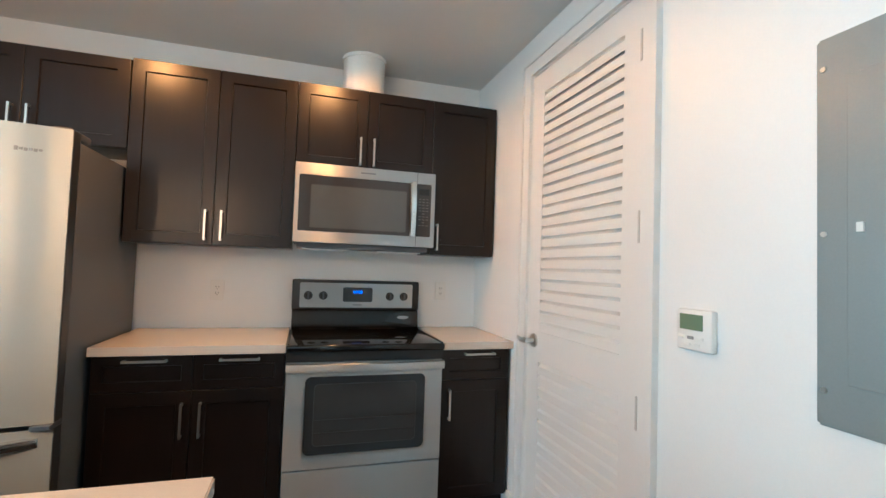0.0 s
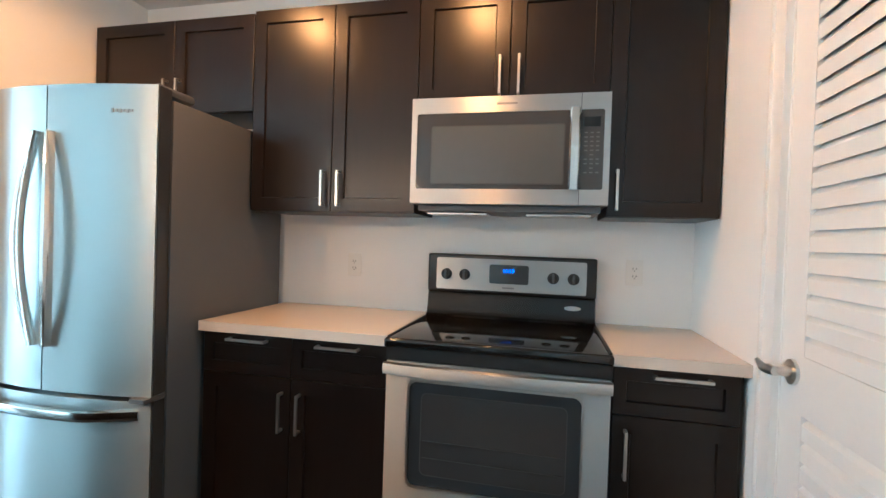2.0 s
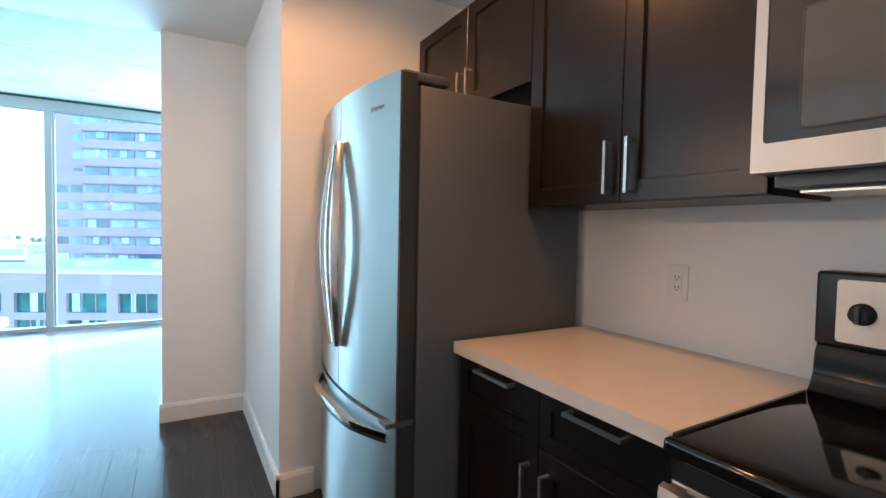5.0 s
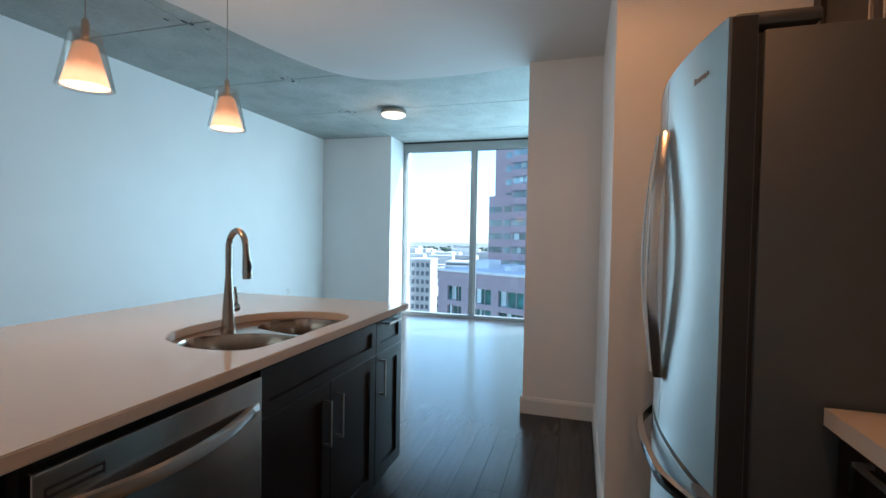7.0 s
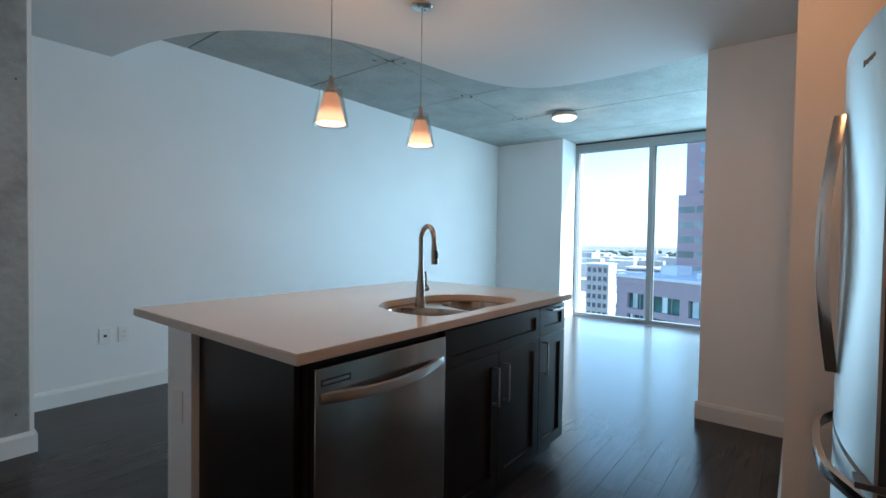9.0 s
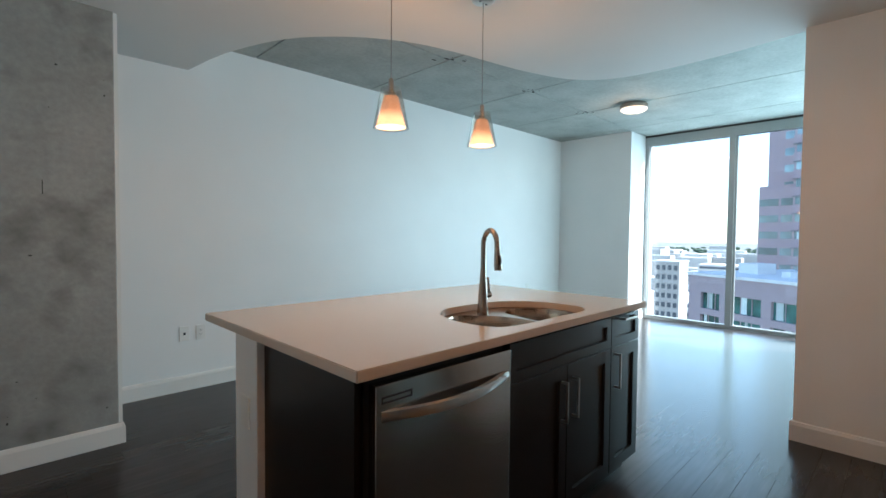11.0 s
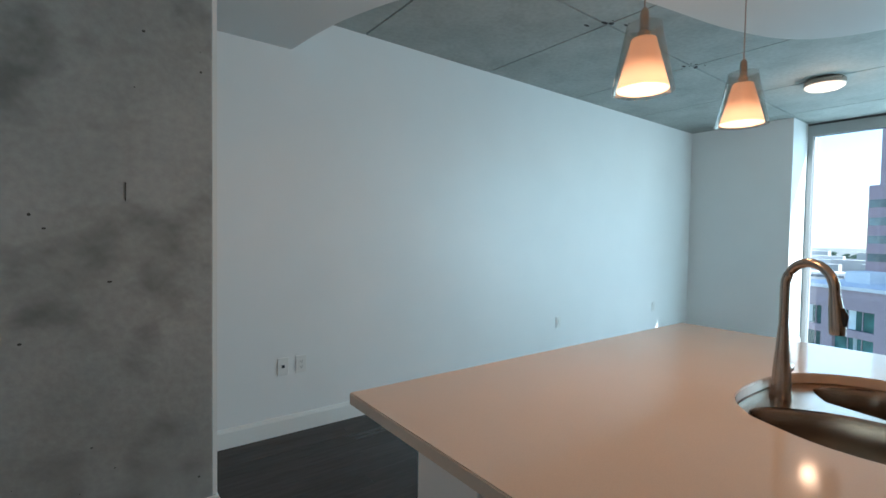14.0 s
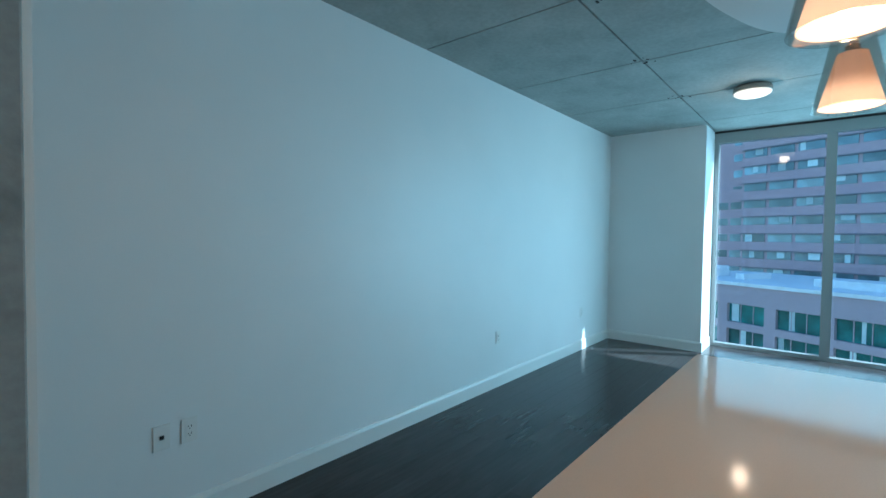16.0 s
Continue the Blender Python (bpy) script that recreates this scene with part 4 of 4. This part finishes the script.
base_cabinet(-1.615, -0.808, BD, 1, 0.422, [
    ("drawer_front", -1.615, -0.808, DRW, 0.868, None),
    ("cabinet_door", -1.615, -1.212, 0.10, DRW, (-1.262, 0.485, -1.25, 0.655)), ("cabinet_door", -1.212, -0.808, 0.10, DRW, (-1.174, 0.485, -1.162, 0.655))], "dark espresso sink base cabinet in the island", "espresso island cabinets", 0.62)
base_cabinet(-1.932, -1.616, BD, 1, 0.422, [
    ("drawer_front", -1.932, -1.616, DRW, 0.868, (-1.845, 0.842, -1.70, 0.854)),
    ("cabinet_door", -1.932, -1.616, 0.10, DRW, (-1.665, 0.515, -1.653, 0.685))], "narrow dark espresso island cabinet with drawer and door", "espresso island cabinets")

# sink: a steel deck under the worktop with two bowls
sk = thing("sink", (-1.15, 0.75, 0.70), "undermount stainless double-bowl sink in the island", "sink")
BA = bend([(-0.885, 0.59), (-0.825, 0.77), (-0.85, 0.925), (-0.98, 0.960), (-1.13, 0.957), (-1.178, 0.84), (-1.15, 0.68), (-1.03, 0.55), (-0.885, 0.59)], 5)[:-1]
BB = bend([(-1.245, 0.65), (-1.197, 0.84), (-1.218, 0.948), (-1.34, 0.962), (-1.46, 0.952), (-1.507, 0.86), (-1.492, 0.70), (-1.37, 0.595), (-1.245, 0.65)], 5)[:-1]
grow = [(x + (0.03 if x > -1.15 else -0.03), y + (0.03 if y > 0.75 else -0.03)) for x, y in CUT]
part("deck", prism(grow, 0.874, 0.8825, [BA, BB]), SINKM, sk, "brushed steel deck", True)
for pts in (BA, BB):
    cx, cy = sum(p[0] for p in pts) / len(pts), sum(p[1] for p in pts) / len(pts)
    bm = bmesh.new()
    rings = []
    for f, z in ((1.0, 0.8823), (0.985, 0.874), (0.97, 0.80), (0.95, 0.735), (0.88, 0.712), (0.75, 0.705), (0.12, 0.702)):
        rings.append([bm.verts.new((cx + (x - cx) * f, cy + (y - cy) * f, z)) for x, y in pts])
    for a, b in zip(rings, rings[1:]):
        for i in range(len(pts)):
            bm.faces.new((a[i], a[(i + 1) % len(pts)], b[(i + 1) % len(pts)], b[i]))
    bm.faces.new(rings[-1])
    bmesh.ops.recalc_face_normals(bm, faces=bm.faces[:])
    bmesh.ops.reverse_faces(bm, faces=bm.faces[:])
    bowl = part("bowl", bm, SINKM, sk, "brushed steel bowl", True)
    part("drain", lathe([(0.040, 0.7025), (0.040, 0.706), (0.028, 0.7065)], cx, cy, 24), NICKEL, bowl, "", True)

fx, fy = -1.185, 0.562
fc = thing("faucet", (fx, fy, 0.8825), "tall gooseneck pull-down faucet in satin bronze nickel", "faucet")
part("base", lathe([(0.028, 0.8825), (0.028, 0.888), (0.025, 0.91), (0.022, 0.97), (0.017, 1.03), (0.0135, 1.09)], fx, fy, 28), BRONZE, fc, "", True)
R = 0.066
SX, SY = 0.36, 0.93             # the way the spout points


def along(d, z):
    return (fx + SX * d, fy + SY * d, z)


arc = [(fx, fy, 1.085), (fx, fy, 1.205)]
for i in range(1, 13):
    a = math.pi * i / 13
    arc.append(along(R - R * math.cos(a), 1.205 + R * 1.1 * math.sin(a)))
arc.append(along(2 * R, 1.195))
part("neck", tube(arc, [0.0125] * len(arc), 18), BRONZE, fc, "", True)
sp = part("spray_head", tube([along(2 * R, 1.197), along(2 * R + 0.003, 1.17), along(2 * R + 0.009, 1.115), along(2 * R + 0.010, 1.095)], [0.0125, 0.0155, 0.0185, 0.017], 20), BRONZE, fc, "", True)
part("spray_button", tube([along(2 * R + 0.019, 1.165), along(2 * R + 0.026, 1.145), along(2 * R + 0.025, 1.12)], [0.005, 0.008, 0.006], 10), BLACKM, sp, "", True)
hub = part("handle_hub", tube([(fx - 0.015, fy, 0.965), (fx - 0.048, fy, 0.965)], [0.016, 0.017], 18), BRONZE, fc, "", True)
part("lever", tube([(fx - 0.044, fy, 0.970), (fx - 0.046, fy, 1.0), (fx - 0.036, fy, 1.05)], [0.008, 0.007, 0.0055], 12), BRONZE, hub, "", True)

# ---- lamps ----
def pendant(x, y):
    ob = thing("pendant_lamp", (x, y, LOW), "lit glass cone pendant lamp on a thin cord", "pendant lamp", "pendant lamps above the island")
    part("canopy", lathe([(0.060, LOW - 0.001), (0.060, LOW - 0.006), (0.052, LOW - 0.012), (0.012, LOW - 0.014)], x, y, 32), NICKEL, ob, "round brushed canopy", True)
    for dx in (-0.025, 0.025):
        part("screw", lathe([(0.005, LOW - 0.0165), (0.005, LOW - 0.012)], x + dx, y, 10), INK, ob)
    part("cord", lathe([(0.0022, 1.925), (0.0022, LOW - 0.012)], x, y, 8), CORD, ob)
    part("socket", lathe([(0.005, 1.965), (0.010, 1.958), (0.012, 1.945), (0.012, 1.905), (0.016, 1.900), (0.016, 1.884), (0.030, 1.882), (0.031, 1.876)], x, y, 20), BRONZE, ob, "bronze lamp socket", True)
    for r0, r1, z0, z1, th, m, n in ((0.046, 0.082, 1.918, 1.738, 0.0025, CLEAR, "outer_shade"), (0.032, 0.068, 1.880, 1.744, 0.002, FROST, "inner_shade")):
        bm = bmesh.new()
        k = 36
        loops = [[bm.verts.new((x + r * math.cos(2 * math.pi * i / k), y + r * math.sin(2 * math.pi * i / k), z)) for i in range(k)] for r, z in ((r0, z0), (r1, z1), (r1 - th, z1), (r0 - th, z0))]
        for a, b in zip(loops, loops[1:] + loops[:1]):
            for i in range(k):
                bm.faces.new((a[i], a[(i + 1) % k], b[(i + 1) % k], b[i]))
        bmesh.ops.recalc_face_normals(bm, faces=bm.faces[:])
        p = part(n, bm, m, ob, "clear glass cone" if m is CLEAR else "lit frosted amber-white cone", True)
        p.visible_shadow = False
    b = part("bulb", lathe([(0.010, 1.865), (0.018, 1.845), (0.030, 1.805), (0.028, 1.78), (0.014, 1.765)], x, y, 20), BULB, ob, "glowing bulb", True)
    b.visible_shadow = False
    return ob


for px, py in PENDANTS:
    pendant(px, py)
for px, py in DOWNLIGHTS:
    dl = thing("recessed_downlight", (px, py, LOW), "round white recessed ceiling downlight, lit warm", "downlight", "recessed kitchen downlights")
    ringo = prism([(px + 0.075 * math.cos(2 * math.pi * i / 36), py + 0.075 * math.sin(2 * math.pi * i / 36)) for i in range(36)], LOW - 0.006, LOW - 0.0005, [[(px + 0.056 * math.cos(2 * math.pi * i / 36), py + 0.056 * math.sin(2 * math.pi * i / 36)) for i in range(36)]])
    part("trim_ring", ringo, CEIL, dl)
    lens = part("lens", lathe([(0.055, LOW - 0.003), (0.055, LOW - 0.0005)], px, py, 28), LENS, dl, "glowing lens")
    lens.visible_shadow = False
cl = thing("ceiling_light", (-4.75, -0.245, HIGH), "round flush ceiling light, lit, with a bronze rim", "ceiling light")
part("rim", lathe([(0.135, HIGH - 0.001), (0.150, HIGH - 0.02), (0.150, HIGH - 0.055), (0.140, HIGH - 0.06)], -4.75, -0.245, 40), BRONZE, cl, "", True)
d = part("diffuser", lathe([(0.142, HIGH - 0.058), (0.140, HIGH - 0.072), (0.115, HIGH - 0.088), (0.06, HIGH - 0.096)], -4.75, -0.245, 40), DISC, cl, "lit frosted glass diffuser", True)
d.visible_shadow = False

# ---- outside ----
GZ = -48.0
struct("ground", boxes((-3500, -3500, GZ - 1, 60, 3500, GZ)), GROUND, "hazy city ground far below the window", "ground")


def building(name, at, yaw, parts_fn, label, category="building"):
    ob = thing(name, (0, 0, GZ), label, category)
    parts_fn(ob)
    ob.matrix_basis = Matrix.Translation((at[0], at[1], GZ)) @ Euler((0, 0, radians(yaw))).to_matrix().to_4x4()
    return ob


rnb = random.Random(11)


def tower(ob):
    """Facade along +y at x 0 (looks to +x): stone bands between strips of windows, a set-back wing beside it."""
    fl = 2.65
    top = 108.0
    part("wall", boxes((-22, 4.2, GZ, -0.25, 70, GZ + top), (-22, -2.0, GZ, -1.6, 4.2, GZ + 57.5), (-22, -1.0, GZ + 57.5, -2.2, 4.2, GZ + top)), TOWER, ob, "mauve stone walls")
    base = None
    for f in range(10, 37):
        z = GZ + f * fl + 1.2
        bands = boxes((-0.25, 4.2, z - 1.30, 0.05, 70, z - 0.50), (-0.25, 4.2, z - 0.50, -0.02, 70, z - 0.03))
        part("band", bands, TOWER, ob)
        part("sill_line", bx(-0.25, 4.2, z + 1.16, 0.10, 70, z + 1.34), TOWERB, ob)
        for k in range(14):
            y = 4.6 + k * 3.75
            if base is None:
                bm = bx(-0.24, y, z, -0.12, y + 3.25, z + 1.16)
                p = part("window", bm, WING, ob)
                base = p.data
            else:
                p = new("window", base)
                p.location = (-0.18, y + 1.625, z - GZ)
                p.parent = ob
            if rnb.random() < 0.45:
                w = rnb.uniform(0.6, 1.6)
                o = rnb.uniform(0, 3.2 - w)
                part("blind", bx(-0.13, y + o, z + rnb.uniform(0.0, 0.5), -0.09, y + o + w, z + 1.16), BLIND, ob)
        for y0, y1, x in ((-1.8, 1.2, -1.6), (1.6, 4.0, -1.6)):
            if f < 21 or y0 > 0:
                xx = x if f < 21 else -2.2
                part("window", bx(xx - 0.02, y0, z, xx + 0.04, y1, z + 1.16), WING, ob)


building("office_tower", (-89.0, -14.6), -24, tower, "mauve stone office tower with strips of blue windows")


def low_block(ob):
    """A lower office building: pale roof, two rows of wide green windows with deep reveals."""
    h = 44.3
    rows = ((GZ + h - 4.0, 2.0), (GZ + h - 6.75, 2.0), (GZ + h - 9.5, 2.0), (GZ + h - 12.25, 2.0))
    wins = [(-0.2 + k * 5.0, 3.9) for k in range(10)]
    wins[0] = (1.0, 2.6)
    dims = [(-18, -0.8, GZ, -0.5, 52, GZ + h)]
    zs = [GZ] + [v for z, dz in reversed(rows) for v in (z, z + dz)] + [GZ + h]
    for a, b in zip(zs[0::2], zs[1::2]):
        dims.append((-0.5, -0.8, a, 0, 52, b))
    for z, dz in rows:
        edges = [-0.8] + [v for y, w in wins for v in (y, y + w)] + [52]
        for a, b in zip(edges[0::2], edges[1::2]):
            dims.append((-0.5, a, z, 0, b, z + dz))
    part("wall", boxes(*dims), LOWB, ob, "mauve stone walls")
    part("roof", boxes((-18.2, -1.0, GZ + h, 0.2, 52.2, GZ + h + 0.35)), ROOFW, ob, "pale flat roof")
    part("roof_unit", boxes((-8, 2, GZ + h + 0.3, -5, 4.5, GZ + h + 1.6), (-9, 8, GZ + h + 0.3, -4, 9, GZ + h + 1.0), (-7, 16, GZ + h + 0.3, -4, 22, GZ + h + 1.1)), ROOFW, ob)
    for y, w in wins:
        for z, dz in rows:
            p = part("window", bx(-0.48, y, z, -0.40, y + w, z + dz), WINGG, ob)
            a = rnb.uniform(0.1, w - 0.9)
            part("curtain", bx(-0.42, y + a, z + 0.05, -0.36, y + a + rnb.uniform(0.3, 0.8), z + dz), BLIND, p)
            part("window_bar", boxes((-0.42, y + w * 0.33 - 0.04, z, -0.33, y + w * 0.33 + 0.04, z + dz), (-0.42, y + w * 0.67 - 0.04, z, -0.33, y + w * 0.67 + 0.04, z + dz)), LOWB, p)


building("low_office_building", (-63.0, -16.9), -26, low_block, "mauve low office building with wide green windows")


def apartment(ob):
    w, h, fl = 7.4, 41.0, 2.9
    part("wall", bx(-8, 0, GZ, 0, w, GZ + h), CITYW, ob, "pale walls")
    for f in range(6, 14):
        for k in range(4):
            part("window", bx(-0.02, 0.5 + k * 1.75, GZ + f * fl + 0.8, 0.06, 1.6 + k * 1.75, GZ + f * fl + 2.3), CITYD, ob)
    part("roof", bx(-8.2, -0.2, GZ + h, 0.2, w + 0.2, GZ + h + 0.4), ROOFW, ob)


building("apartment_building", (-150.0, -54.5), 0, apartment, "pale apartment block with a grid of dark windows")
rc = random.Random(5)
for k in range(150):
    dist = 170 + 900 * rc.random() ** 1.6
    az = radians(rc.uniform(-36, 6))
    w, dep = rc.uniform(12, 34) * (0.6 + dist / 800), rc.uniform(12, 30)
    h = rc.uniform(10, 30) + (10 if dist > 500 and rc.random() < 0.12 else 0)
    cx, cy = -dist * math.cos(az), dist * math.sin(az)
    ob = thing("city_building", (cx, cy, GZ), "pale flat-roofed city building far below", "building", "far city buildings")
    part("wall", bx(cx - dep, cy, GZ, cx, cy + w, GZ + h), CITYW, ob)
    if dist < 420:
        rows = bmesh.new()
        for f in range(int(h / 3.2)):
            box(rows, cx - 0.1, cy + 1, GZ + 1.2 + f * 3.2, cx + 0.15, cy + w - 1, GZ + 2.7 + f * 3.2)
        part("window_row", rows, CITYD, ob)
tr = bmesh.new()
for k in range(900):
    dist = 180 + 1900 * rc.random()
    az = radians(rc.uniform(-38, 8))
    r = rc.uniform(3, 6)
    bmesh.ops.create_icosphere(tr, subdivisions=1, radius=r, matrix=Matrix.Translation((-dist * math.cos(az), dist * math.sin(az), GZ + r * 0.7)) @ Matrix.Diagonal((1, rc.uniform(1, 2.5), rc.uniform(0.7, 1.2), 1)))
tagged(part("far_trees", tr, TREES), "hazy far trees between the city buildings", "trees", "", "stuff")

# ---- floor planks, laid along the room ----
PW = 0.127
rp = random.Random(3)
shapes = {}
y = -2.0
while y < 3.04:
    x = -6.9 - rp.uniform(0, 1.5)
    while x < 1.13:
        ln = rp.choice((1.5, 1.8, 2.1))
        x0, x1 = max(x, -6.9), min(x + ln, 1.2)
        y1 = min(y + PW, 3.05)
        hidden = (y > 2.02 and x0 > -3.36 and x1 < -1.9) or (y > 2.5 and x0 > -3.36) or (y < -1.35 and x0 > 0.0)
        if x1 - x0 > 0.05 and not hidden:
            key = (round(x1 - x0, 2), round(y1 - y, 3))
            if key not in shapes:
                bm = bx(-(x1 - x0) / 2 + 0.0003, -(y1 - y) / 2 + 0.0003, -0.012, (x1 - x0) / 2 - 0.0003, (y1 - y) / 2 - 0.0003, 0.0)
                bmesh.ops.bevel(bm, geom=[e for e in bm.edges if all(v.co.z > -0.001 for v in e.verts)], offset=0.0007, segments=1, affect="EDGES")
                me = bpy.data.meshes.new("plank")
                bm.to_mesh(me)
                bm.free()
                me.materials.append(FLOOR)
                shapes[key] = me
            p = new("plank", shapes[key])
            p.location = Vector(((x0 + x1) / 2, (y + y1) / 2, 0)) - ORG[floor.name]
            p.parent = floor
        x += ln
    y += PW
